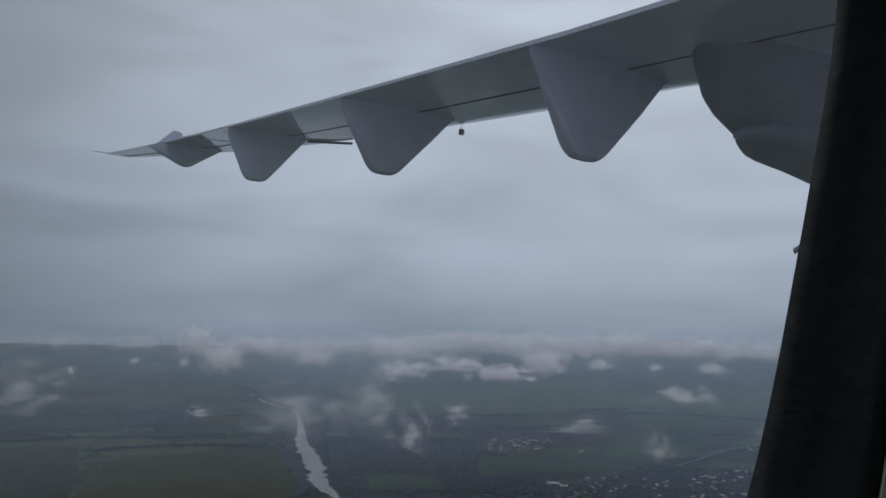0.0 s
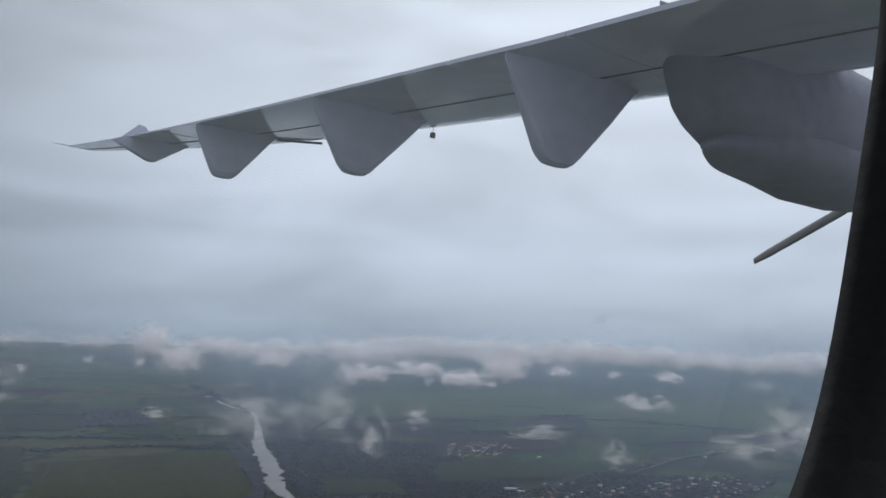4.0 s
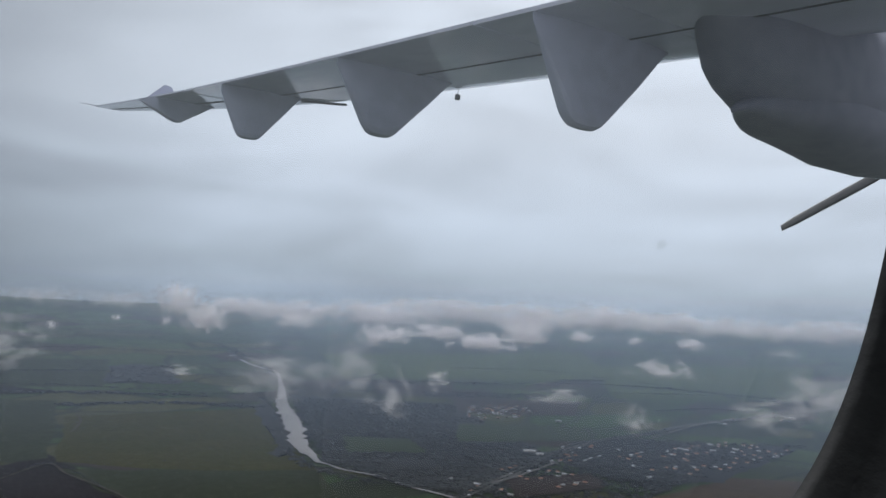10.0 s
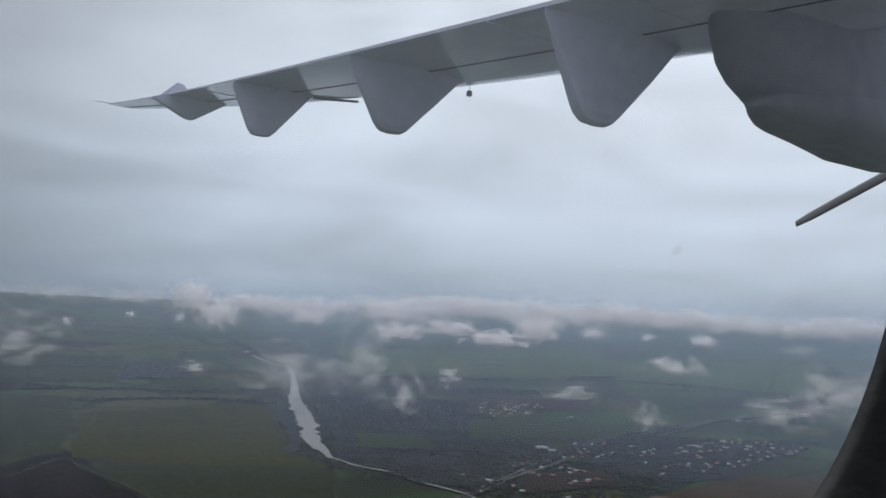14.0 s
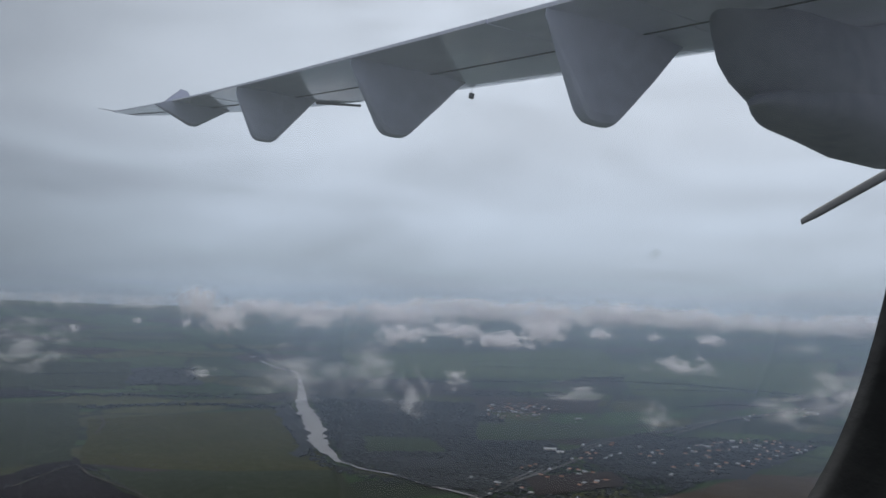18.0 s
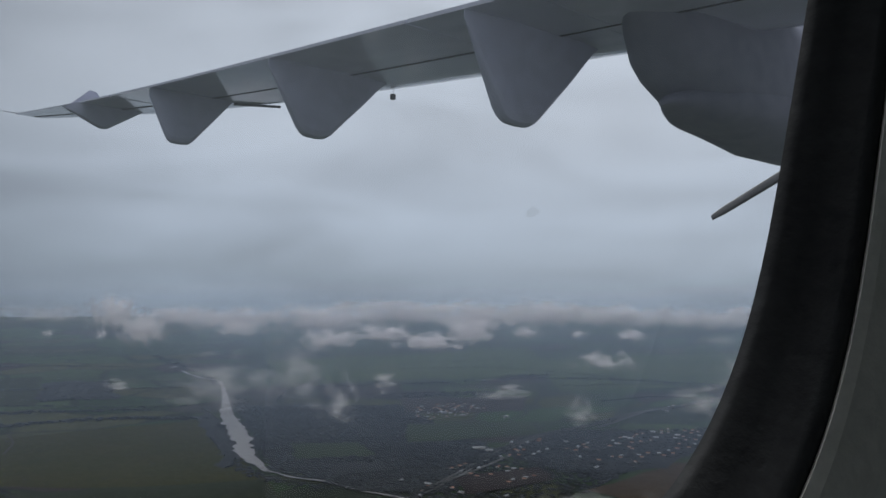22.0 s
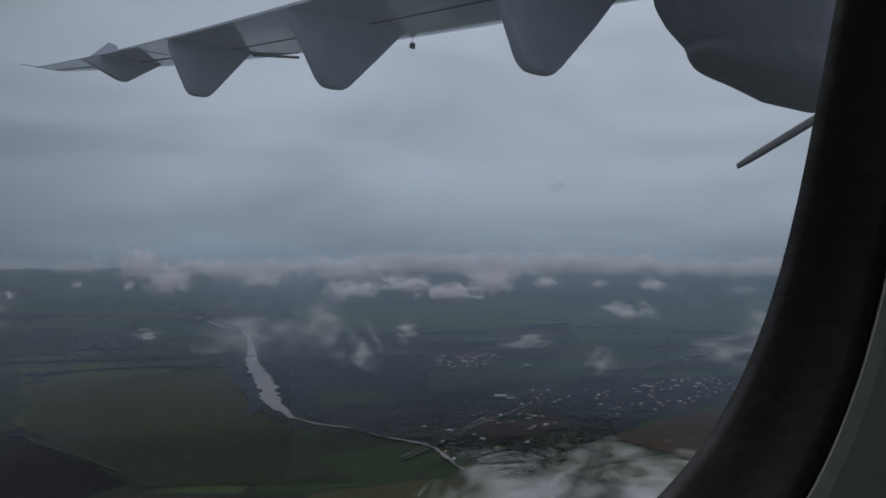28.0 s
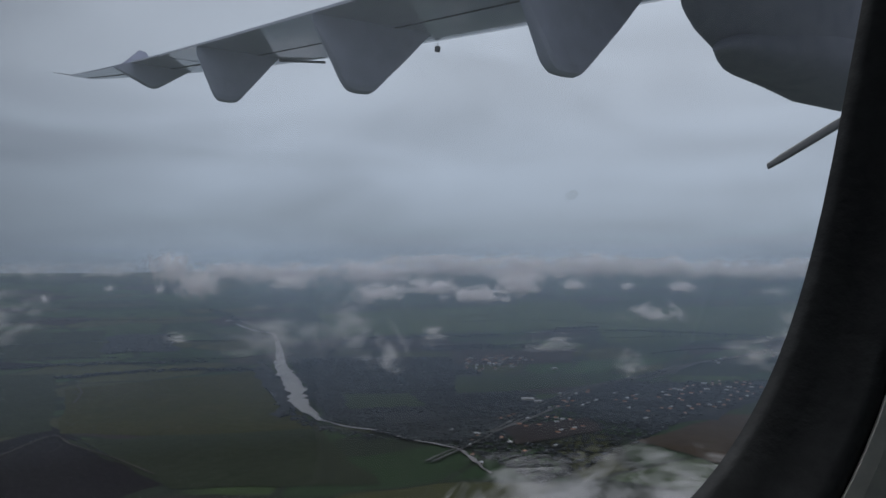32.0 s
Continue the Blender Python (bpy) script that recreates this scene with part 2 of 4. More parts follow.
def haze_material(name, thick, bright=0.99, tint=(1.0, 0.99, 0.995), scale=0.0, top=None):
    """A see-through sheet, tinted to stand in for distance haze: it lets most light through."""
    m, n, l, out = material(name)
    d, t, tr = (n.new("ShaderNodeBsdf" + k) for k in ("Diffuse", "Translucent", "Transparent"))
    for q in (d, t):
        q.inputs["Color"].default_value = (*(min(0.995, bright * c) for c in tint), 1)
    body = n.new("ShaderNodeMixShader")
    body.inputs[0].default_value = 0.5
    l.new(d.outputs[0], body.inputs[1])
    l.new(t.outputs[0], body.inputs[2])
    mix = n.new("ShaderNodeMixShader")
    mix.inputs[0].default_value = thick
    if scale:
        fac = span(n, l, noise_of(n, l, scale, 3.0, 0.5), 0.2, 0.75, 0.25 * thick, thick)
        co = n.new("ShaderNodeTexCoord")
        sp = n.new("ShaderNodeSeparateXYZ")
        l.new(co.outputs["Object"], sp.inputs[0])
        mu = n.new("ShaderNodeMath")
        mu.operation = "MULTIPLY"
        drift = n.new("ShaderNodeMath")      # thicker forward, so the painted haze is paler on that side
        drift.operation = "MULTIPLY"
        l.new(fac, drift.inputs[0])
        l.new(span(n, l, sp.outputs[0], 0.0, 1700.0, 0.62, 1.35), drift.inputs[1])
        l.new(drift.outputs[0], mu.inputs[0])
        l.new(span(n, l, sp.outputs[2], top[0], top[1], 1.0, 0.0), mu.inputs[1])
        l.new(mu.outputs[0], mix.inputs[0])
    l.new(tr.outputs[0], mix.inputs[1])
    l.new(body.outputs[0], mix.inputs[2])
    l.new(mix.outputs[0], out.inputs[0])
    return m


def cloud_material(name, thick, core, ragged, crisp, grain, slant, under=1.9):
    """Cloud vapour: density falls off from the cloud's heart and is torn by turbulence; the base is level."""
    m, n, l, out = material(name)
    co = n.new("ShaderNodeTexCoord")
    sp, cb, ln = n.new("ShaderNodeSeparateXYZ"), n.new("ShaderNodeCombineXYZ"), n.new("ShaderNodeVectorMath")
    l.new(co.outputs["Object"], sp.inputs[0])

    def calc(op, a, b):
        q = n.new("ShaderNodeMath")
        q.operation = op
        for sock, v in zip(q.inputs, (a, b)):
            if isinstance(v, (int, float)):
                sock.default_value = v
            else:
                l.new(v, sock)
        return q.outputs[0]
    flat = calc("ADD", calc("MAXIMUM", sp.outputs[2], 0.0), calc("MULTIPLY", calc("MINIMUM", sp.outputs[2], 0.0), under))
    for k in (0, 1):
        l.new(sp.outputs[k], cb.inputs[k])
    l.new(flat, cb.inputs[2])
    ln.operation = "LENGTH"
    l.new(cb.outputs[0], ln.inputs[0])
    mp = n.new("ShaderNodeMapping")
    mp.inputs["Rotation"].default_value, mp.inputs["Scale"].default_value = (0, slant, 0), grain
    l.new(co.outputs["Object"], mp.inputs[0])
    oi, sh = n.new("ShaderNodeObjectInfo"), n.new("ShaderNodeVectorMath")
    sh.operation = "MULTIPLY_ADD"
    sh.inputs[1].default_value = (83.0, 57.0, 31.0)
    l.new(oi.outputs["Random"], sh.inputs[0])
    l.new(mp.outputs[0], sh.inputs[2])
    t = n.new("ShaderNodeTexNoise")
    for k, v in (("Scale", 1.0), ("Detail", 5.0), ("Roughness", 0.55), ("Distortion", 0.15)):
        t.inputs[k].default_value = v
    l.new(sh.outputs[0], t.inputs["Vector"])
    dens = calc("ADD", calc("MULTIPLY", calc("SUBTRACT", t.outputs["Fac"], 0.5), ragged), calc("SUBTRACT", core, ln.outputs["Value"]))
    d, tl, tr = (n.new("ShaderNodeBsdf" + k) for k in ("Diffuse", "Translucent", "Transparent"))
    for q in (d, tl):
        q.inputs["Color"].default_value = (0.985, 0.965, 0.98, 1)
    body, mix = n.new("ShaderNodeMixShader"), n.new("ShaderNodeMixShader")
    body.inputs[0].default_value = 0.5
    l.new(d.outputs[0], body.inputs[1])
    l.new(tl.outputs[0], body.inputs[2])
    l.new(span(n, l, dens, 0.0, 1.0 / crisp, 0.0, thick), mix.inputs[0])
    l.new(tr.outputs[0], mix.inputs[1])
    l.new(body.outputs[0], mix.inputs[2])
    l.new(mix.outputs[0], out.inputs[0])
    return m


meadow_dull = surface("meadow_dull", (0.0189, 0.0301, 0.0148), (0.0292, 0.0404, 0.0210), 0.95, 0, 0.012, 0.09, spec=0.06)
river_water = river_material()
farmland = ground_material()
cloud_dense = cloud_material("cloud_dense", 0.22, 0.64, 3.2, 4.5, (4.2, 2.4, 2.1), 0.10, 1.5)
cloud_mid = cloud_material("cloud_mid", 0.11, 0.60, 3.4, 2.6, (2.8, 2.2, 2.1), 0.15, 1.4)
cloud_faint = cloud_material("cloud_faint", 0.06, 0.64, 3.0, 2.4, (4.2, 2.4, 2.1), 0.10, 1.4)
cloud_thin = cloud_material("cloud_thin", 0.085, 0.52, 4.2, 1.7, (1.9, 2.2, 3.0), 0.55, 1.15)
cloud_low = cloud_material("cloud_low", 0.13, 0.66, 4.0, 1.8, (2.8, 2.4, 2.4), 0.30, 1.15)
# bluish sheet colours that imitate the airlight over far ground
far_veil = haze_material("far_veil", 0.095, 0.9, (0.78, 0.93, 1.09), 0.0012, (ALT - 70, ALT + 110))
haze_veil = haze_material("haze_veil", 0.046, 0.88, (0.70, 0.87, 1.12), 0.0016, (ALT - 40, ALT + 110))


# ---- building blocks ----
def mesh_of(name, verts, faces, mat, smooth=True):
    me = bpy.data.meshes.new(name)
    me.from_pydata([tuple(v) for v in verts], [], faces)
    me.validate()
    me.polygons.foreach_set("use_smooth", [smooth] * len(me.polygons))
    me.materials.append(mat)
    return me


def part(name, bm, mat, parent, label="", smooth=False):
    me = bpy.data.meshes.new(name)
    bmesh.ops.recalc_face_normals(bm, faces=bm.faces)
    for fc in bm.faces:
        fc.smooth = smooth
    bm.to_mesh(me)
    bm.free()
    me.materials.append(mat)
    ob = new(name, me)
    ob.parent = parent
    if label:
        ob["label"] = label
    return ob


def loft(loops, close=True, caps=True):
    """A bmesh skin through loops of equal count."""
    bm = bmesh.new()
    rings = [[bm.verts.new(p) for p in lp] for lp in loops]
    k = len(rings[0])
    for a, b in zip(rings, rings[1:]):
        for i in range(k if close else k - 1):
            j = (i + 1) % k
            bm.faces.new((a[i], a[j], b[j], b[i]))
    if caps:
        bm.faces.new(rings[0])
        bm.faces.new(rings[-1][::-1])
    return bm


def box(x0, x1, y0, y1, z0, z1, bevel=0.0):
    bm = bmesh.new()
    bmesh.ops.create_cube(bm, size=1.0)
    for v in bm.verts:
        v.co = Vector((x0 + (v.co.x + 0.5) * (x1 - x0), y0 + (v.co.y + 0.5) * (y1 - y0), z0 + (v.co.z + 0.5) * (z1 - z0)))
    if bevel:
        bmesh.ops.bevel(bm, geom=bm.edges[:], offset=bevel, segments=2, affect="EDGES")
    return bm


def rise(rr):
    """The plain is flat near the river and climbs gently to the uplands on the horizon."""
    s = min(max((rr - 1500) / 3300, 0.0), 1.0)
    return 262 * s ** 1.4


def ground_z(x, y):
    q = math.hypot(x, y)
    return rise(q) + (0 if q < 1700 else 7 * noise.noise((x * 0.0021, y * 0.0021, 3.0)) * min(1, (q - 1700) / 1200))


# ---- the ground: one sheet out to the uplands ----
def build_ground():
    rad = [0.0] + [60 * 1.0365 ** i for i in range(124)]
    rad = [q for q in rad if q < 4900] + [4940]
    na = 360
    verts, faces = [], []
    for q in rad:
        for i in range(na):
            a = 2 * math.pi * i / na
            x, y = q * math.cos(a), q * math.sin(a)
            z = ground_z(x, y)
            verts.append((x, y, z))
    for k in range(len(rad) - 1):
        for i in range(na):
            j = (i + 1) % na
            faces.append((k * na + i, k * na + j, (k + 1) * na + j, (k + 1) * na + i))
    return tagged(new("ground", mesh_of("ground", verts, faces, farmland)), "muted green and brown farmland plain under haze", "ground", kind="structure")


build_ground()


def quad_field(name, corners, mat, label, lift=1.2, n=14, wob=10.0):
    """A field laid on the plain between four corners, its edges slightly uneven."""
    a, b, c, d = (Vector((*p, 0)) for p in corners)
    verts, faces = [], []
    for i in range(n + 1):
        for j in range(n + 1):
            u, v = i / n, j / n
            p = a.lerp(b, u).lerp(d.lerp(c, u), v)
            edge = i in (0, n) or j in (0, n)
            w = (noise.noise_vector((p.x * 0.012, p.y * 0.012, 1.7)) * wob + noise.noise_vector((p.x * 0.04, p.y * 0.04, 4.7)) * wob * 0.4) * (1 if edge else 0)
            x, y = p.x + w.x, p.y + w.y
            verts.append((x, y, ground_z(x, y) + lift))
    for i in range(n):
        for j in range(n):
            k = i * (n + 1) + j
            faces.append((k, k + 1, k + n + 2, k + n + 1))
    return tagged(new(name, mesh_of(name, verts, faces, mat)), label, "field", kind="structure")


def smooth_line(pts, step=12.0):
    """A Catmull-Rom line through the points, at even steps."""
    P = [Vector((*p[:2], 0)) for p in pts]
    P = [P[0] * 2 - P[1]] + P + [P[-1] * 2 - P[-2]]
    out = []
    for i in range(1, len(P) - 2):
        k = max(2, int((P[i + 1] - P[i]).length / step))
        for j in range(k):
            t = j / k
            out.append(0.5 * (2 * P[i] + (P[i + 1] - P[i - 1]) * t + (2 * P[i - 1] - 5 * P[i] + 4 * P[i + 1] - P[i + 2]) * t * t
                              + (3 * P[i] - P[i - 1] - 3 * P[i + 1] + P[i + 2]) * t ** 3))
    out.append(P[-2])
    return out


def ribbon(name, pts, width, mat, label, category, lift=2.0, wob=0.0, offset=0.0, thick=0.4):
    """A strip along a line; width is a number or a function of the way along it (0 to 1)."""
    L = smooth_line(pts, 5.0)
    top, bot, faces = [], [], []
    for i, p in enumerate(L):
        d = (L[min(i + 1, len(L) - 1)] - L[max(i - 1, 0)]).normalized()
        s = Vector((-d.y, d.x, 0))
        w = (width(i / (len(L) - 1)) if callable(width) else width) / 2
        for k, sg in enumerate((1, -1)):
            q = p + s * (offset + sg * w * (1 + wob * (noise.noise((p.x * 0.03, p.y * 0.03, 5.0 + k * 9)) + 0.7 * noise.noise((p.x * 0.13, p.y * 0.13, 2.0 + k * 7)))))
            z = ground_z(q.x, q.y) + lift
            top.append((q.x, q.y, z))
            bot.append((q.x, q.y, z - thick))
    m = len(top)
    for i in range(len(L) - 1):
        a = 2 * i
        faces += [(a, a + 1, a + 3, a + 2), (m + a, m + a + 2, m + a + 3, m + a + 1), (a, a + 2, m + a + 2, m + a), (a + 1, m + a + 1, m + a + 3, a + 3)]
    return tagged(new(name, mesh_of(name, top + bot, faces, mat, False)), label, category, kind="structure")


FIELDS = (
    ("ploughed_field", ((-65, 1326), (171, 1557), (272, 1070), (40, 953)), plough_soil, "dark purple-brown ploughed field"),
    ("olive_field", ((234, 1918), (713, 1911), (553, 1181), (173, 1486)), crop_olive, "large olive-yellow pasture beside the river"),
    ("olive_field", ((175, 1419), (567, 1260), (495, 890), (255, 1033)), crop_green, "dull green pasture by the river bank"),
    ("green_field", ((-225, 2241), (236, 2115), (165, 1523), (-136, 1452)), crop_green, "broad dull green crop field"),
    ("green_field", ((-82, 2883), (469, 2821), (371, 2294), (-63, 2383)), crop_green, "far dull green crop field in haze"),
    ("pale_field", ((1291, 2860), (2452, 2531), (2048, 1910), (1130, 2308)), crop_pale, "pale green field on the far plain"),
    ("pale_field", ((2233, 2239), (3029, 1742), (2310, 1348), (1763, 1667)), crop_pale, "pale green field on the far plain"),
)
NEAR_FIELDS = (
    ("green_field", ((1110, 1569), (1359, 1399), (1270, 1270), (966, 1387)), crop_green, "green meadow beside the village"),
    ("tan_field", ((970, 853), (1282, 906), (1422, 777), (964, 604)), stubble_tan, "tan stubble field at the edge of town"),
    ("brown_field", ((1307, 1883), (1625, 1675), (1451, 1516), (1154, 1687)), scrub_brown, "reddish-brown bare field"),
    ("wood_floor", ((838, 2064), (1229, 1798), (1079, 1211), (611, 1333)), wood_floor, "dark wooded floodplain along the river"),
    ("wood_floor", ((627, 1343), (1091, 1206), (767, 998), (662, 1079)), wood_floor, "dark scrub along the river"),
    ("wood_floor", ((1079, 1211), (1346, 1272), (1660, 970), (1023, 887)), wood_floor, "dark tree-covered ground around the town"),
    ("meadow", ((755, 1530), (885, 1449), (847, 1317), (696, 1383)), meadow_dull, "dull green clearing in the floodplain wood"),
    ("meadow", ((1090, 1554), (1362, 1382), (1270, 1270), (968, 1385)), meadow_dull, "green meadow beside the village"),
    ("bare_field", ((848, 1071), (1039, 1037), (977, 935), (786, 948)), scrub_brown, "brown bare plot at the edge of town"),
    ("bare_field", ((1179, 2195), (1415, 2056), (1292, 1891), (1091, 1991)), scrub_brown, "mauve-brown bare field on the far plain"),
    ("ploughed_field", ((-256, 2414), (119, 2349), (262, 2231), (-232, 2214)), plough_soil, "dark purple-brown ploughed strip"),
    ("wood_floor", ((455, 2676), (656, 2660), (583, 2318), (387, 2346)), wood_floor, "dark wood standing between fields"),
    ("wood_floor", ((754, 2046), (689, 1635), (563, 1371), (623, 1661)), wood_floor, "dark trees on the river bank"),
)
for i, (nm, corners, mat, lab) in enumerate(FIELDS + NEAR_FIELDS):
    quad_field(nm, corners, mat, lab, 0.8 + 0.12 * i, n=24, wob=42.0 if mat is wood_floor else 9.0)

river = ribbon("river", ((916, 2745), (916, 2650), (928, 2544), (948, 2462), (871, 2213), (775, 1950), (720, 1767), (685, 1636), (635, 1492), (615, 1394), (600, 1309)),
               lambda u: 9 + 33 * math.exp(-((u - 0.72) / 0.30) ** 2) - 14 * max(0, u - 0.88) / 0.12, river_water, "wide pale grey-brown river winding over the plain", "river", 3.4, 0.6)
stream = ribbon("stream", ((604, 1318), (616, 1244), (629, 1212), (652, 1159), (662, 1079), (689, 985), (649, 843)), 6.5, river_water, "narrow pale stretch of the river between trees", "river", 3.0, 1.3)
far_pond = ribbon("pond", ((902, 2834), (930, 2844)), 14, river_water, "small pale pond on the far plain", "water", 3.0)
road_pts = ((608, 941), (736, 1003), (871, 1076), (1056, 1176), (1273, 1255), (1451, 1260), (1652, 1293), (1805, 1275), (1972, 1267), (2218, 1242), (2747, 1165))
for off in (-5.5, 5.5):
    ribbon("road", road_pts, 5.0, road_grey, "pale grey dual carriageway crossing the plain", "road", 4.2, 0.15, off)
ribbon("track", ((63, 1341), (157, 1462), (178, 1372), (219, 1243), (250, 1112)), 3.5, track_dirt, "pale dirt track along the ploughed field", "track", 3.6, 0.3)
ribbon("track", ((229, 1741), (258, 1844), (261, 1937)), 3.5, track_dirt, "short pale dirt track", "track", 3.6, 0.3)
ribbon("street", ((767, 1030), (907, 1079), (1047, 1140)), 8, road_grey, "pale grey town street", "road", 3.9, 0.2)
ribbon("street", ((1434, 1228), (1723, 1286), (1929, 1256)), 9, road_grey, "pale grey road past the town", "road", 4.0, 0.2)


# ---- woods and hedges: clumps of crowns too many to count ----
def ico_points(level):
    bm = bmesh.new()
    bmesh.ops.create_icosphere(bm, subdivisions=level, radius=1.0)
    V = np.array([v.co[:] for v in bm.verts])
    F = np.array([[v.index for v in f.verts] for f in bm.faces])
    bm.free()
    return V, F


ICO1, ICO4 = ico_points(1), ico_points(4)
rng = np.random.default_rng(7)


def inside(corners, n):
    a, b, c, d = (np.array(p, float) for p in corners)
    u, v = rng.random((n, 1)), rng.random((n, 1))
    return (a * (1 - u) + b * u) * (1 - v) + (d * (1 - u) + c * u) * v


CLEARINGS = (((755, 1530), (885, 1449), (847, 1317), (696, 1383)), ((1103, 1572), (1372, 1392), (1268, 1258), (957, 1378)), ((720, 1305), (835, 1277), (803, 1188), (690, 1206)), ((1281, 1845), (1597, 1669), (1389, 1461), (1127, 1633)), ((848, 1071), (1039, 1037), (977, 935), (786, 948)))


def in_clearing(x, y):
    for quad in CLEARINGS:
        sides = [(q[0] - p[0]) * (y - p[1]) - (q[1] - p[1]) * (x - p[0]) > 0 for p, q in zip(quad, quad[1:] + quad[:1])]
        if all(sides) or not any(sides):
            return True
    return False


def wood(name, spots, low, high, label, flat=0.11):
    V0, F0 = ICO1
    VV, FF = [], []
    spots = [q for q in spots if name == "hedgerow" or not in_clearing(*q)]
    for k, (x, y) in enumerate(spots):
        s = low + (high - low) * rng.random() ** 1.6
        V = V0 * (1 + rng.uniform(-0.28, 0.28, (len(V0), 1))) * (s, s * rng.uniform(0.8, 1.3), s * flat)
        z = ground_z(x, y)
        VV.append(V + (x, y, z + 2.4 + s * flat * 0.1))
        FF.append(F0 + k * len(V0))
    me = mesh_of(name, np.concatenate(VV), np.concatenate(FF).tolist(), leaf_dark, True)
    return tagged(new(name, me), label, "trees", kind="stuff")


def along(pts, spread, n):
    L = smooth_line(pts, 6.0)
    i = rng.integers(0, len(L), n)
    return np.array([L[k][:2] for k in i]) + rng.normal(0, spread, (n, 2))


wood("woodland", np.concatenate([inside(((844, 2014), (1229, 1798), (1079, 1211), (627, 1343)), 5600), inside(((626, 1326), (1091, 1206), (767, 998), (662, 1079)), 2200)]), 3.5, 9, "dark floodplain woodland beside the river", 0.12)
wood("town_trees", np.concatenate([inside(((1079, 1211), (1346, 1272), (1728, 996), (1023, 887)), 1700), inside(((723, 1068), (1037, 1163), (1155, 910), (671, 750)), 1300)]), 3, 7, "dark green garden trees between the houses")
wood("bank_trees", np.concatenate([along(((754, 2046), (677, 1782), (600, 1481), (572, 1311), (594, 1199), (622, 1123)), 9, 420), along(((896, 2142), (796, 1898), (677, 1511), (641, 1372)), 10, 320), along(((613, 1338), (633, 1231), (670, 1093), (697, 996)), 5, 260)]), 2.5, 6, "dark trees lining the river banks")
wood("far_woods", np.concatenate([inside(((455, 2676), (656, 2660), (583, 2318), (387, 2346)), 320), inside(((1263, 2008), (1609, 1811), (1556, 1751), (1211, 1925)), 260), along(((243, 2058), (485, 2035), (706, 1914)), 10, 260),
     along(((1110, 2267), (1468, 2083), (1975, 1841), (2288, 1317)), 14, 420), along(((1861, 2005), (1992, 1939)), 12, 70), along(((949, 3152), (952, 2724), (912, 2377)), 14, 160), along(((64, 2259), (262, 2231), (608, 2102)), 10, 200)]), 4, 10, "dark far woods and tree lines between fields")
wood("roadside_trees", np.concatenate([along(((700, 985), (800, 1036)), 4, 40), along(((900, 1092), (1056, 1176), (1150, 1212)), 5, 90), along(((1330, 1262), (1451, 1266), (1560, 1276)), 4, 60), along(((1805, 1275), (1972, 1267)), 5, 40)]), 3, 6, "dark trees standing along the road", 0.75)
HEDGES = (((-30, 3356), (494, 3410), (978, 3250)), ((-24, 3024), (370, 3078), (788, 2903)), ((160, 2613), (449, 2583), (806, 2409)), ((-38, 2380), (232, 2363), (648, 2126), (819, 2128)),
          ((1185, 3106), (1688, 2787), (2260, 2626), (2639, 2231)), ((2575, 2905), (3150, 2485), (3636, 1872)), ((2384, 2771), (2780, 2523), (3214, 2062)), ((2305, 2450), (2788, 2261), (3154, 1765)), ((1138, 2733), (1628, 2510), (2345, 2284)),
          ((1020, 2079), (1228, 2020), (1324, 1876)), ((1609, 2399), (1945, 2191), (2134, 1754)), ((1806, 1757), (2102, 1547), (2244, 1257)), ((955, 2022), (1073, 2189), (1286, 2354)), ((1743, 1473), (1906, 1422), (1990, 1313)))
wood("hedgerow", np.concatenate([along(h, 4, 260) for h in HEDGES]), 2, 6, "thin dark hedgerows dividing the fields")
wood("hedge", np.concatenate([along(((48, 1337), (162, 1469), (229, 1206)), 3, 90), inside(((242, 1929), (753, 1792), (545, 1185), (208, 1336)), 60)]), 1.5, 3.2, "dark hedge and scattered bushes in the pasture")


# ---- the town ----
def house(name, w, d, h, roof_mat, label):
    root = new(name)
    part("wall", box(-w / 2, w / 2, -d / 2, d / 2, 0, h, 0.05), house_wall, root)
    o, rh = 0.5, d * 0.24
    lp = [[(x, -d / 2 - o, h), (x, 0, h + rh), (x, d / 2 + o, h), (x, d / 2 + o, h - 0.25), (x, 0, h + rh - 0.3), (x, -d / 2 - o, h - 0.25)] for x in (-w / 2 - o, w / 2 + o)]
    part("roof", loft(lp), roof_mat, root)
    for sx in (-0.27, 0.27):
        part("window", box(sx * w - 0.7, sx * w + 0.7, -d / 2 - 0.08, -d / 2 + 0.05, h * 0.35, h * 0.75), seam_dark, root)
    part("door", box(-0.55, 0.55, -d / 2 - 0.08, -d / 2 + 0.05, 0, min(2.2, h * 0.8)), track_dirt, root)
    return tagged(root, label, "house", "houses of the town")


PROTO = [house("house", 9, 6.5, 3.0, roof_tin, "small house with a pale tin roof"), house("house", 8, 6, 2.8, roof_tile, "small house with a brown tiled roof"),
         house("house", 13, 7, 3.4, roof_tin, "long low house with a pale tin roof"), house("house", 7, 6, 2.8, roof_tile, "small square house with a brown roof")]
blocks = ((55, ((1240, 1756), (1400, 1723), (1400, 1506), (1135, 1581))), (74, ((1214, 1146), (1561, 1118), (1649, 976), (1104, 931))), (34, ((719, 1097), (983, 1170), (1026, 968), (649, 843))),
          (16, ((1075, 1243), (1323, 1250), (1236, 1135), (992, 1112))), (12, ((1737, 1314), (2077, 1280), (1988, 1193), (1686, 1241))))
seen_at = []
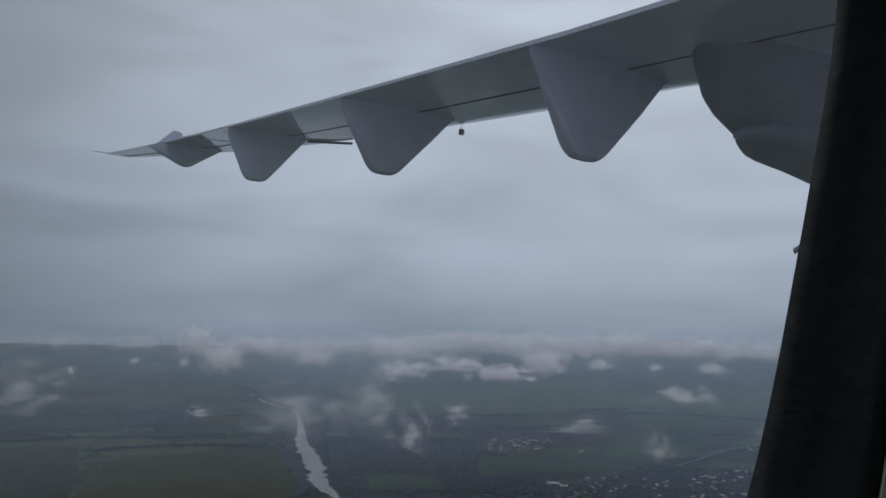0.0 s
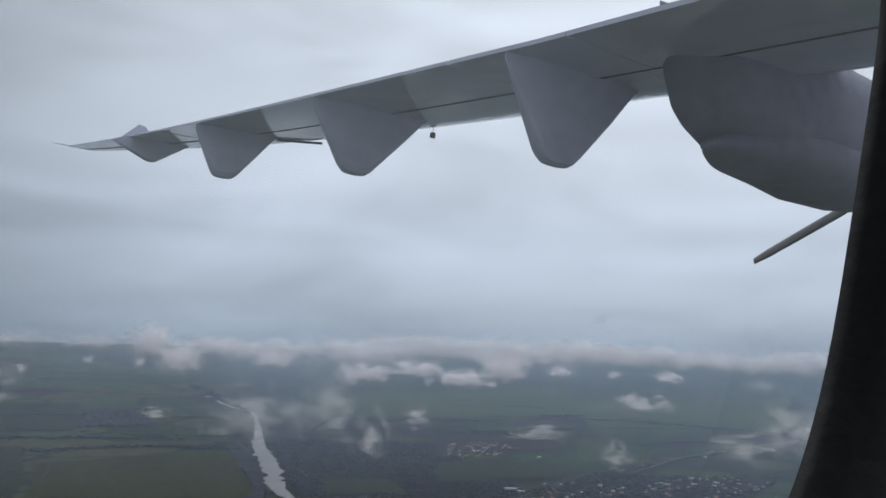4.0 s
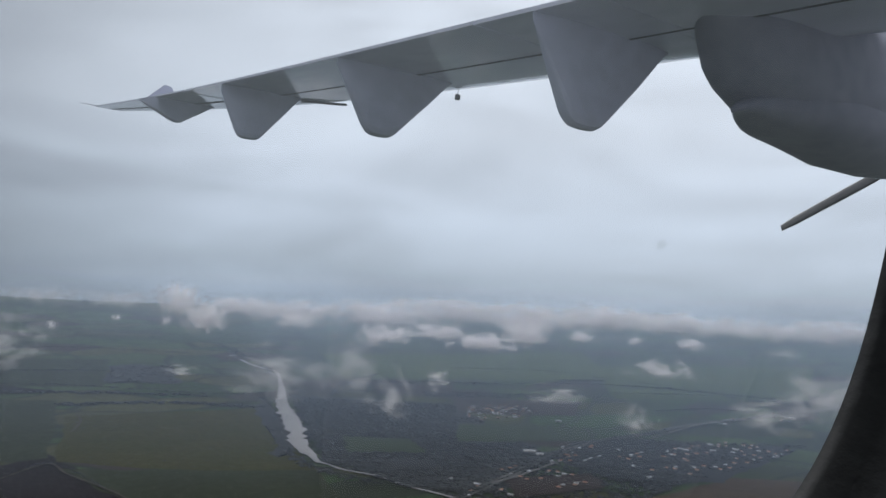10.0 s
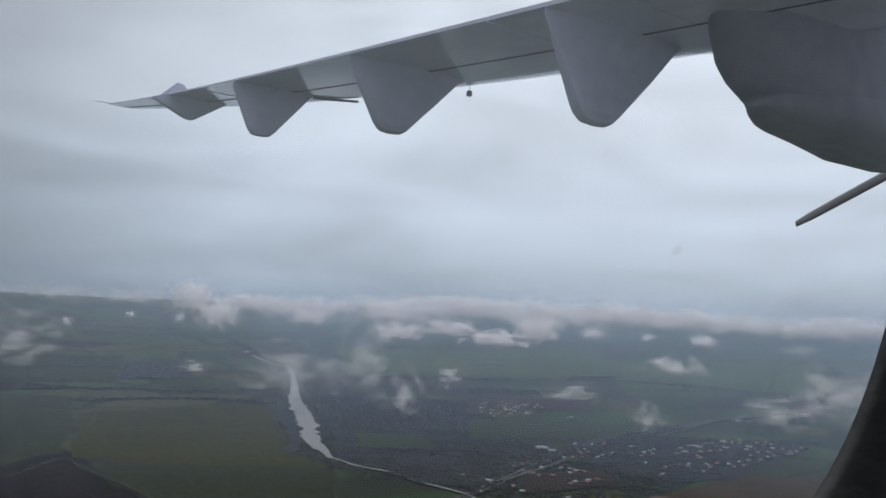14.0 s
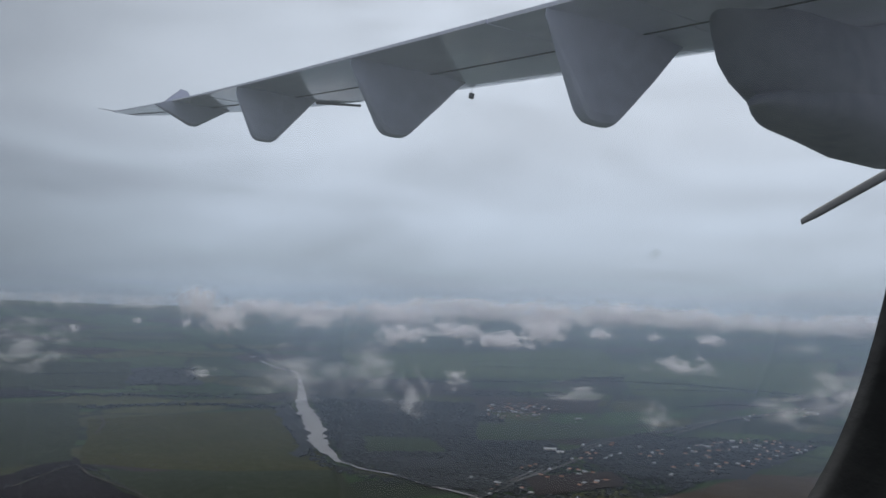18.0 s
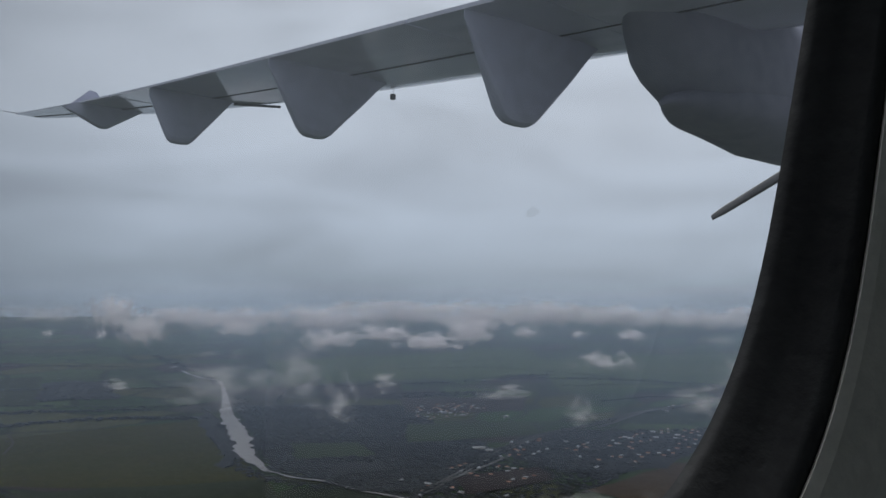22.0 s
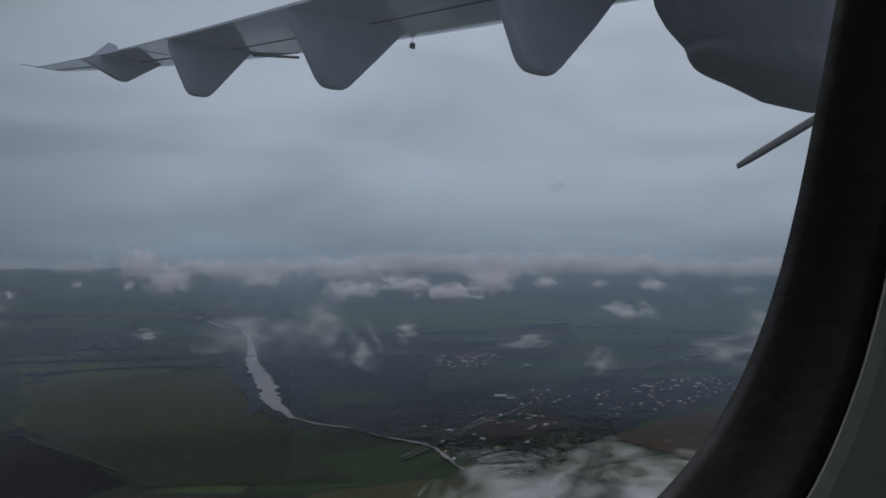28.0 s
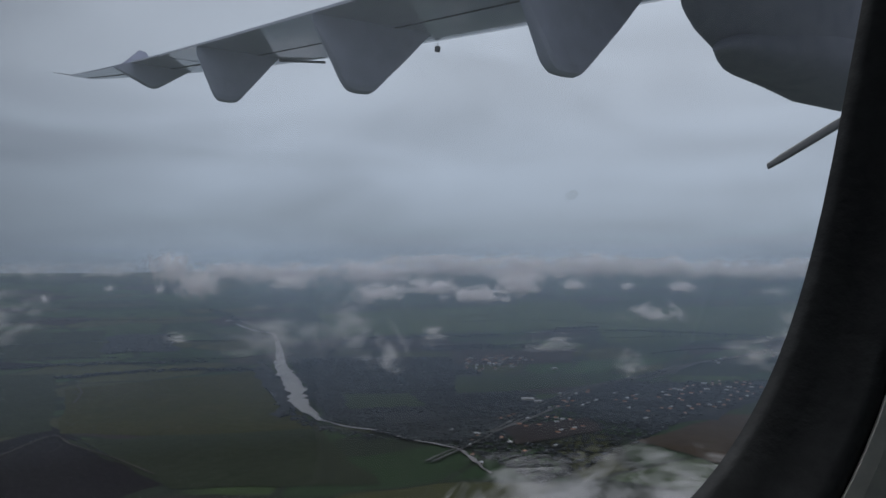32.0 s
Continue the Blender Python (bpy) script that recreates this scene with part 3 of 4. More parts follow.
for count, corners in blocks:
    for k, (x, y) in enumerate(inside(corners, count)):
        if any((x - a) ** 2 + (y - b) ** 2 < 180 for a, b in seen_at):
            continue
        seen_at.append((x, y))
        p = PROTO[int(rng.choice(4, p=(0.26, 0.40, 0.08, 0.26)))]
        m = pose(x, y, ground_z(x, y) + 0.6, 0, 0, rng.choice((20, 110, 35, 125)) + rng.normal(0, 6))
        copy_thing(p, m @ Matrix.Diagonal((0.95, 0.95, 0.95, 1)))
for k, p in enumerate(PROTO):
    x, y = (1186, 1220) if k == 0 else (1338, 1084) if k == 1 else (1511, 1053) if k == 2 else (1278, 1659)
    p.matrix_basis = pose(x, y, ground_z(x, y) + 0.6, 0, 0, 30 + 40 * k)


def hall(x, y, w, d, h, turn, label):
    root = new("hall")
    part("wall", box(-w / 2, w / 2, -d / 2, d / 2, 0, h, 0.1), house_wall, root)
    lp = [[(q, -d / 2 - 0.6, h), (q, 0, h + d * 0.14), (q, d / 2 + 0.6, h), (q, 0, h - 0.1)] for q in (-w / 2 - 0.6, w / 2 + 0.6)]
    part("roof", loft(lp), roof_tin, root)
    part("door", box(-2, 2, -d / 2 - 0.15, -d / 2 + 0.1, 0, h * 0.7), seam_dark, root)
    root.matrix_basis = pose(x, y, ground_z(x, y) + 0.6, 0, 0, turn)
    return tagged(root, label, "hall", "pale halls")


hall(*(1059, 1239), 26, 14, 5, -35, "large pale-roofed hall standing among trees")
hall(*(1061, 1208), 16, 10, 5, -35, "pale-roofed annex beside the large hall")
hall(*(1991, 1219), 34, 10, 4, -60, "long pale shed beside the road")
hall(*(1357, 1477), 14, 8, 4, -20, "pale shed at the village edge")
hall(*(1261, 1624), 14, 8, 4, -30, "pale shed in the village")


# ---- clouds ----
def shells(name, count, seed):
    """Nested, slightly uneven shells: the layers at which a cloud's density is met from any side."""
    g = np.random.default_rng(seed)
    V0, F0 = ICO4
    VV, FF = [], []
    for k in range(count):
        off = Vector(g.uniform(0, 90, 3))
        turn = np.array(Euler(g.uniform(0, 6, 3)).to_matrix())
        V = (V0 @ turn) * ((k + g.uniform(0.7, 1.3)) / count)
        V = V * np.array([[1 + 0.16 * noise.noise(Vector(q) * 2.5 + off)] for q in V])
        VV.append(V)
        FF.append(F0 + k * len(V0))
    return mesh_of(name, np.concatenate(VV), np.concatenate(FF).tolist(), cloud_dense)


def cloud(me, mat, bearing, dist, base, wide, high, label, deep=1.5):
    a = radians(bearing)
    ob = new("cloud", me)
    ob.matrix_world = Matrix.Translation((dist * math.sin(a), dist * math.cos(a), base + 0.45 * high)) @ Matrix.Rotation(-a, 4, "Z") @ Matrix.Diagonal((0.72 * wide, 0.72 * min(deep * high, wide), 0.80 * high, 1))
    ob.material_slots[0].link, ob.material_slots[0].material = "OBJECT", mat
    return tagged(ob, label, "cloud", "low clouds over the plain")


# bearing in degrees from abeam, distance, height of the base, width and height
BANKS = ((-0.7, 2600, 256, 280, 62), (5.0, 2700, 259, 278, 60), (10.1, 2600, 255, 256, 66), (13.7, 2100, 250, 100, 84), (18.2, 2600, 250, 234, 60), (22.2, 2300, 240, 260, 66), (28.7, 2200, 236, 270, 80),
         (34.6, 2600, 250, 440, 82), (40.6, 2200, 248, 230, 74), (45.5, 2600, 252, 356, 82), (50.7, 2700, 251, 390, 70), (56.7, 2700, 246, 340, 64), (62.0, 2600, 246, 310, 66), (67.3, 2600, 249, 250, 62))
BANK_SHELLS, RAG_SHELLS = shells("cloud_bank", 20, 5), shells("cloud_rag", 16, 6)
for az, dist, base, wide, high in BANKS:
    cloud(BANK_SHELLS, cloud_dense if az > 12 else cloud_faint, az, dist, base, 1.12 * wide, high, "low grey-white cumulus cloud bank on the horizon" if az > 12 else "pale cumulus bank dissolving into haze on the horizon")
PUFFS = ((22.2, 1800, 238, 146, 40), (29.0, 1700, 215, 130, 42), (33.0, 1800, 228, 158, 36), (36.8, 1700, 211, 160, 36), (39.9, 1900, 218, 130, 60), (44.1, 1900, 234, 62, 26), (48.0, 1900, 234, 51, 22),
         (52.0, 1800, 233, 65, 26), (49.9, 1500, 184, 121, 40), (5.7, 1800, 220, 26, 20), (9.7, 1900, 239, 25, 17), (13.0, 1900, 231, 31, 28), (15.7, 1750, 226, 96, 64))
for az, dist, base, wide, high in PUFFS:
    cloud(BANK_SHELLS, cloud_mid if az in (22.2, 49.9) or wide < 60 else cloud_dense, az, dist, base, wide, high, "small grey-white cumulus puff drifting below the bank")
SCUD = ((2.8, 1400, 180, 136, 80), (21.1, 1300, 140, 152, 84), (26.2, 1350, 140, 126, 98), (29.8, 1300, 109, 72, 78), (33.3, 1250, 165, 50, 40), (14.3, 1300, 173, 52, 20),
        (42.2, 1300, 146, 105, 34), (48.2, 1050, 147, 50, 36), (57.0, 1100, 155, 88, 42), (59.8, 1150, 167, 88, 74), (62.6, 1100, 166, 104, 72), (58.3, 1700, 230, 58, 24),
        (42.0, 530, 94, 126, 62), (51.5, 560, 92, 171, 65))
for az, dist, base, wide, high in SCUD:
    cloud(RAG_SHELLS, cloud_low if dist < 600 else cloud_thin, az, dist, base, wide, high, "thick ragged grey cloud close below the aircraft" if dist < 600 else "thin torn wisp of low grey cloud")


# ---- haze: tinted see-through sheets painting the distance haze, ring behind ring ----
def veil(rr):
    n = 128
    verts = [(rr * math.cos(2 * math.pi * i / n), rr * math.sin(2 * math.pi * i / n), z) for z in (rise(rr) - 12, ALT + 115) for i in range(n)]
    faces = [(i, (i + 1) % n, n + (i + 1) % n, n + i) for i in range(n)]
    return tagged(new("haze", mesh_of("haze", verts, faces, far_veil if rr > 3300 else haze_veil)), "thin blue-grey ring sheet standing in for distance haze", "haze", kind="stuff")


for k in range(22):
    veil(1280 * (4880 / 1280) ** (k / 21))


# ---- the aircraft: wing ----
# wing space: x forward, y outboard from the eye, z up from the wing's underside
WING = pose(0, 0, ALT + 1.15, math.degrees(math.atan(0.145)))
SEC = math.sqrt(1 + 0.145 ** 2)      # outboard distance per metre of level distance


def te(y):
    y = max(y, 2.6)
    return 2.497 - 0.0489 * y + 0.00243 * y * y - 0.000285 * y ** 3


def le(y):
    bulge = 0.06 * math.exp(-((y - 8.6) / 2.0) ** 2)
    return 3.915 if y < 2.9 else 3.895 - 0.0847 * (y - 4.26) - 0.0186 * (y - 4.26) * (y - 7.21) + bulge


TIP = 13.1
wing = new("aircraft_wing")
wing.matrix_world = WING
tagged(wing, "light grey high-mounted aircraft wing seen from below", "wing", kind="")


def section(y, a=0.0, b=1.0, n=18, drop=0.0):
    """The outline of the wing at y, between two fractions of the chord counted from the trailing edge."""
    t0, c = te(y), max(0.2, le(y) - te(y))
    th = 0.16 * c
    up, dn = [], []
    for i in range(n + 1):
        s = a + (b - a) * (0.5 - 0.5 * math.cos(math.pi * i / n))
        q = 1 - s                            # fraction from the leading edge
        half = 5 * th * (0.2969 * math.sqrt(max(q, 0)) - 0.126 * q - 0.3516 * q * q + 0.2843 * q ** 3 - 0.1036 * q ** 4)
        base = 0.09 * c * (1 - min(1, q / 0.30)) ** 2      # the nose turns up
        dn.append((t0 + c * s, y * SEC, base - drop))
        up.append((t0 + c * s, y * SEC, base + 1.3 * half + 0.012))
    return dn + up[::-1]


def span_part(name, y0, y1, a, b, mat, label="", drop=0.0, steps=10):
    lp = [section(y0 + (y1 - y0) * i / steps, a, b, drop=drop) for i in range(steps + 1)]
    return part(name, loft(lp), mat, wing, label, smooth=False)


span_part("centre_panel", -0.6, 2.52, 0.430, 1.0, wing_paint, "grey inner wing panel")
span_part("inner_panel", 2.525, 2.9, 0.430, 1.0, wing_paint)
span_part("root_flap", -0.6, 2.42, 0.0, 0.416, wing_paint, "grey inner flap panel", drop=0.012)
span_part("inner_flap", 2.43, 3.35, 0.0, 0.416, wing_paint, drop=0.012)
span_part("outer_panel", 2.905, TIP, 0.430, 1.0, wing_paint, steps=24)
span_part("outer_flap", 3.37, 8.80, 0.0, 0.416, wing_paint, drop=0.010, steps=18)
span_part("aileron", 8.90, TIP - 0.1, 0.0, 0.416, wing_paint, drop=0.006, steps=10)
span_part("hinge_gap", 8.805, 8.895, 0.02, 0.414, seam_dark, drop=0.002, steps=2)
span_part("spar_gap", -0.6, TIP - 0.15, 0.417, 0.429, seam_dark, drop=0.014, steps=20)


def flap_fairing(y, x0, x1, b0, b1, depth, w=0.17, aft=None):
    """A deep canoe-shaped track fairing under the flap, steep at the back and raked at the front."""
    xa = max(x0, aft if aft is not None else te(y) + 0.004)
    xs = sorted({xa + (x1 - xa) * i / 60 for i in range(61)} | {b0, b1})

    def deep(x):
        if x <= b0:
            v = (x - x0) / (b0 - x0)
        elif x >= b1:
            v = (x1 - x) / (x1 - b1)
        else:
            v = 1.0 + 0.02 * math.sin(math.pi * (x - b0) / (b1 - b0))
        return max(v, 0.0)
    soft = [(sum(deep(x + o) for o in (-0.034, -0.017, 0, 0.017, 0.034)) / 5) for x in xs]
    lp = []
    for x, v in zip(xs, soft):
        d = max(depth * v, 0.004)
        f = (0.35 + 0.65 * min(1, v * 2.2)) * (0.15 + 0.85 * min(1, (x - xa) / 0.28))      # a knife edge aft
        brim = 0.006 - 0.4 * max(0.0, te(y) - x)
        prof = ((-1, 0.006), (-0.98, -0.45), (-0.92, -0.88), (-0.7, -0.96), (-0.35, -0.99), (0, -1), (0.35, -0.99), (0.7, -0.96), (0.92, -0.88), (0.98, -0.45), (1, 0.006))
        lp.append([(x, y * SEC + s * w * f, (min(q * d, brim - 0.002) if q < 0 else brim)) for s, q in prof])
    fairing = part("flap_fairing", loft(lp), fairing_paint, wing, "grey canoe-shaped flap fairing")
    return fairing


for spec in ((2.86, 2.34, 3.385, 2.69, 2.915, 0.545, 0.06), (5.05, 2.24, 3.31, 2.59, 2.81, 0.54, 0.07), (7.62, 2.10, 3.02, 2.36, 2.59, 0.53, 0.07), (10.05, 1.60, 2.74, 2.21, 2.32, 0.285, 0.07, 1.73)):
    flap_fairing(*spec)

# balance horn on the upper side near the tip, and a small drain mast under the leading edge
horn = loft([[(2.10, 11.5 * SEC + o, 0.10), (2.36, 11.5 * SEC + o, 0.36), (2.46, 11.5 * SEC + o, 0.34), (2.62, 11.5 * SEC + o, 0.10)] for o in (-0.06, 0.06)])
part("upper_fairing", horn, wing_paint, wing)
vent = [[(3.06 + 0.36 * k, (7.69 - 0.41 * k) * SEC + 0.01 * math.cos(a), -0.012 + 0.014 * math.sin(a)) for a in [math.pi * q / 4 for q in range(8)]] for k in (0, 0.5, 1)]
part("vent_tube", loft(vent), blade_black, wing, "thin dark vent tube by the leading edge", smooth=True)
part("drain_mast", box(3.59, 3.635, 5.36 * SEC, 5.39 * SEC, -0.055, -0.005, 0.004), blade_black, wing, "small dark drain mast")
part("mast_stem", box(3.609, 3.613, 5.373 * SEC, 5.377 * SEC, -0.006, 0.05), wing_paint, wing)
part("static_wick", loft([[(te(y) - 0.25, y * SEC, 0.004), (te(y) - 0.25, y * SEC + 0.006, 0.004), (te(y) - 0.25, y * SEC + 0.003, 0.01)] if k == 0 else
                          [(te(y) + 0.03, y * SEC, 0.0), (te(y) + 0.03, y * SEC + 0.01, 0.0), (te(y) + 0.03, y * SEC + 0.005, 0.012)] for y in (12.9,) for k in (0, 1)]), blade_black, wing)

# ---- engine nacelle and propeller ----
nacelle = new("engine_nacelle")
nacelle.matrix_world = pose(0, 0, ALT)
tagged(nacelle, "dark grey turboprop engine nacelle under the wing", "engine")
NY = 2.20
# upper aft fairing: station, keel height, half width, top
UPPER = ((2.790, 1.490, 0.004, 1.708), (2.830, 1.485, 0.030, 1.708), (2.870, 1.470, 0.060, 1.708), (2.920, 1.445, 0.100, 1.708), (2.980, 1.400, 0.145, 1.708), (3.050, 1.305, 0.190, 1.708), (3.130, 1.175, 0.225, 1.708),
         (3.220, 1.118, 0.250, 1.708), (3.390, 1.043, 0.273, 1.708), (3.634, 0.985, 0.294, 1.708), (4.043, 0.960, 0.321, 1.708), (4.453, 0.970, 0.314, 1.700), (4.863, 1.000, 0.273, 1.600), (5.102, 1.030, 0.205, 1.450))
# lower cowl with the blunt exhaust end
LOWER = ((3.098, 1.020, 0.004, 1.040), (3.120, 1.025, 0.022, 1.060), (3.160, 1.035, 0.048, 1.080), (3.210, 1.031, 0.080, 1.110), (3.270, 1.019, 0.120, 1.130), (3.340, 1.003, 0.160, 1.150), (3.430, 0.980, 0.200, 1.180),
         (3.530, 0.973, 0.235, 1.210), (3.675, 0.964, 0.262, 1.240), (3.838, 0.948, 0.280, 1.270), (4.112, 0.904, 0.294, 1.300), (4.521, 0.902, 0.283, 1.300), (4.863, 0.932, 0.251, 1.300), (5.068, 0.950, 0.197, 1.300))


def cowl(name, rows, label):
    lp = []
    for x, z, w, top in rows:
        zc, hh = (z + top) / 2, (top - z) / 2
        ring = []
        for i in range(28):
            c, sn = math.cos(2 * math.pi * i / 28), math.sin(2 * math.pi * i / 28)
            ring.append((x, NY + w * math.copysign(abs(c) ** 0.8, c), zc + hh * math.copysign(abs(sn) ** 0.8, sn)))
        lp.append(ring)
    return part(name, loft(lp), nacelle_paint, nacelle, label, smooth=True)


cowl("upper_cowling", UPPER, "dark grey upper cowling")
cowl("lower_cowling", LOWER, "dark grey lower cowling with a blunt exhaust end")

propeller = new("propeller")
propeller.matrix_world = pose(5.19, NY, ALT + 1.195)
tagged(propeller, "dark six-bladed propeller standing still ahead of the nacelle", "propeller")
spin = [[(dx, q * math.cos(2 * math.pi * i / 24), q * math.sin(2 * math.pi * i / 24)) for i in range(24)] for dx, q in ((-0.17, 0.205), (0.0, 0.20), (0.17, 0.164), (0.31, 0.11), (0.40, 0.04), (0.42, 0.007))]
part("spinner", loft(spin), bare_metal, propeller, smooth=True)


def blade_mesh():
    lp = []
    for q in (0.17, 0.27, 0.41, 0.61, 0.82, 1.02, 1.12, 1.14):
        ch = (0.05 + 0.03 * min(1, (q - 0.17) / 0.27)) * (1 if q < 1.1 else 0.75)
        tw = radians(84 - 15 * q)
        lp.append([(ch * 0.5 * c * math.cos(tw) + 0.011 * s * math.sin(tw), -ch * 0.5 * c * math.sin(tw) + 0.011 * s * math.cos(tw), q)
                   for c, s in ((-1, 0), (-0.4, 0.8), (0.3, 1), (0.85, 0.5), (1, 0), (0.85, -0.4), (0.3, -0.7), (-0.4, -0.5))])
    return loft(lp)


first_blade = part("blade", blade_mesh(), blade_black, propeller, smooth=True)
first_blade.matrix_local = Euler((radians(-114), 0, 0)).to_matrix().to_4x4()
for k in range(1, 6):
    b = new("blade", first_blade.data)
    b.parent = propeller
    b.matrix_local = Euler((radians(-114 + 60 * k), 0, 0)).to_matrix().to_4x4()

# ---- the cabin window and the cabin round the camera ----
WX, WZ, WA, WB, WN, WS = 0.0878, 0.0521, 0.1395, 0.1203, 3.893, 0.370


def win_loop(y, grow, n=96):
    out = []
    for i in range(n):
        a = 2 * math.pi * i / n
        c, s = math.cos(a), math.sin(a)
        u = math.copysign(abs(c) ** (2 / WN), c) * (WA + grow)
        v = math.copysign(abs(s) ** (2 / WN), s) * (WB + grow)
        out.append((WX + u + WS * v, y, ALT + WZ + v))
    return out


def square_loop(y, n=96):
    out = []
    for i in range(n):
        a = 2 * math.pi * i / n
        c, s = math.cos(a), math.sin(a)
        k = 1 / max(abs(c), abs(s))
        out.append((WX + 1.1 * c * k, y, ALT - 0.15 + 0.95 * s * k))
    return out


def ring_skin(loops):
    return loft(loops + [loops[0]], caps=False)


window = tagged(new("window_1"), "oval aircraft cabin window with a thick black rubber seal", "window", kind="structure")
part("window_seal", ring_skin([win_loop(0.112, 0.024), win_loop(0.103, 0.0075), win_loop(0.100, 0.0), win_loop(0.0965, 0.0006), win_loop(0.092, 0.0040), win_loop(0.087, 0.0065), win_loop(0.0830, 0.0074), win_loop(0.0800, 0.0083),
                               win_loop(0.0795, 0.019), win_loop(0.095, 0.034), win_loop(0.112, 0.034)]), seal_rubber, window, "matt black rubber seal", smooth=True)


def pane_material():
    m, n, l, out = material("acrylic_pane")
    tr, gl = n.new("ShaderNodeBsdfTransparent"), n.new("ShaderNodeBsdfGlossy")
    gl.inputs["Roughness"].default_value = 0.04
    mix = n.new("ShaderNodeMixShader")
    l.new(span(n, l, noise_of(n, l, 14.0, 4.0), 0.3, 0.7, 0.015, 0.03), mix.inputs[0])
    sm = n.new("ShaderNodeBsdfTranslucent")
    sm.inputs["Color"].default_value = (0.84, 0.90, 0.99, 1)
    veil_mix = n.new("ShaderNodeMixShader")
    co, sp = n.new("ShaderNodeTexCoord"), n.new("ShaderNodeSeparateXYZ")
    l.new(co.outputs["Object"], sp.inputs[0])
    glare, mu = n.new("ShaderNodeMath"), n.new("ShaderNodeMath")
    glare.operation, mu.operation = "MULTIPLY", "MULTIPLY"      # a painted veil of glare, strongest in the upper aft corner
    l.new(span(n, l, sp.outputs[0], 0.01, 0.15, 1.0, 0.33), glare.inputs[0])
    l.new(span(n, l, sp.outputs[2], ALT - 0.005, ALT + 0.028, 0.020, 0.10), glare.inputs[1])
    l.new(span(n, l, noise_of(n, l, 22.0, 6.0, 0.65), 0.3, 0.75, 0.75, 1.3), mu.inputs[0])
    l.new(glare.outputs[0], mu.inputs[1])
    l.new(mu.outputs[0], veil_mix.inputs[0])
    l.new(tr.outputs[0], veil_mix.inputs[1])
    l.new(sm.outputs[0], veil_mix.inputs[2])
    l.new(veil_mix.outputs[0], mix.inputs[1])
    l.new(gl.outputs[0], mix.inputs[2])
    l.new(mix.outputs[0], out.inputs[0])
    return m


pane = part("pane", loft([win_loop(0.106, 0.016), win_loop(0.108, 0.016)]), pane_material(), window, "slightly smeared acrylic pane with a painted veil of glare")
pane.visible_shadow = False
smear = bmesh.new()
bmesh.ops.create_circle(smear, cap_ends=True, segments=18, radius=1.0)
SX, SZ = (0.1299, 0.0087)
for v in smear.verts:
    k = 1 + 0.5 * noise.noise((v.co.x * 1.6, v.co.y * 1.6, 2.2))
    v.co = Vector((SX + v.co.x * 0.0016 * k + v.co.y * 0.0006, 0.1054, ALT + SZ + v.co.y * 0.0010 * k))
m_sm, n_sm, l_sm, o_sm = material("dried_drop")
mix_sm, t_sm, d_sm = n_sm.new("ShaderNodeMixShader"), n_sm.new("ShaderNodeBsdfTransparent"), n_sm.new("ShaderNodeBsdfDiffuse")
d_sm.inputs["Color"].default_value = (0.12, 0.12, 0.13, 1)
mix_sm.inputs[0].default_value = 0.08
l_sm.new(t_sm.outputs[0], mix_sm.inputs[1])
l_sm.new(d_sm.outputs[0], mix_sm.inputs[2])
l_sm.new(mix_sm.outputs[0], o_sm.inputs[0])
part("dried_drop", smear, m_sm, window, "faint dried water mark on the pane")

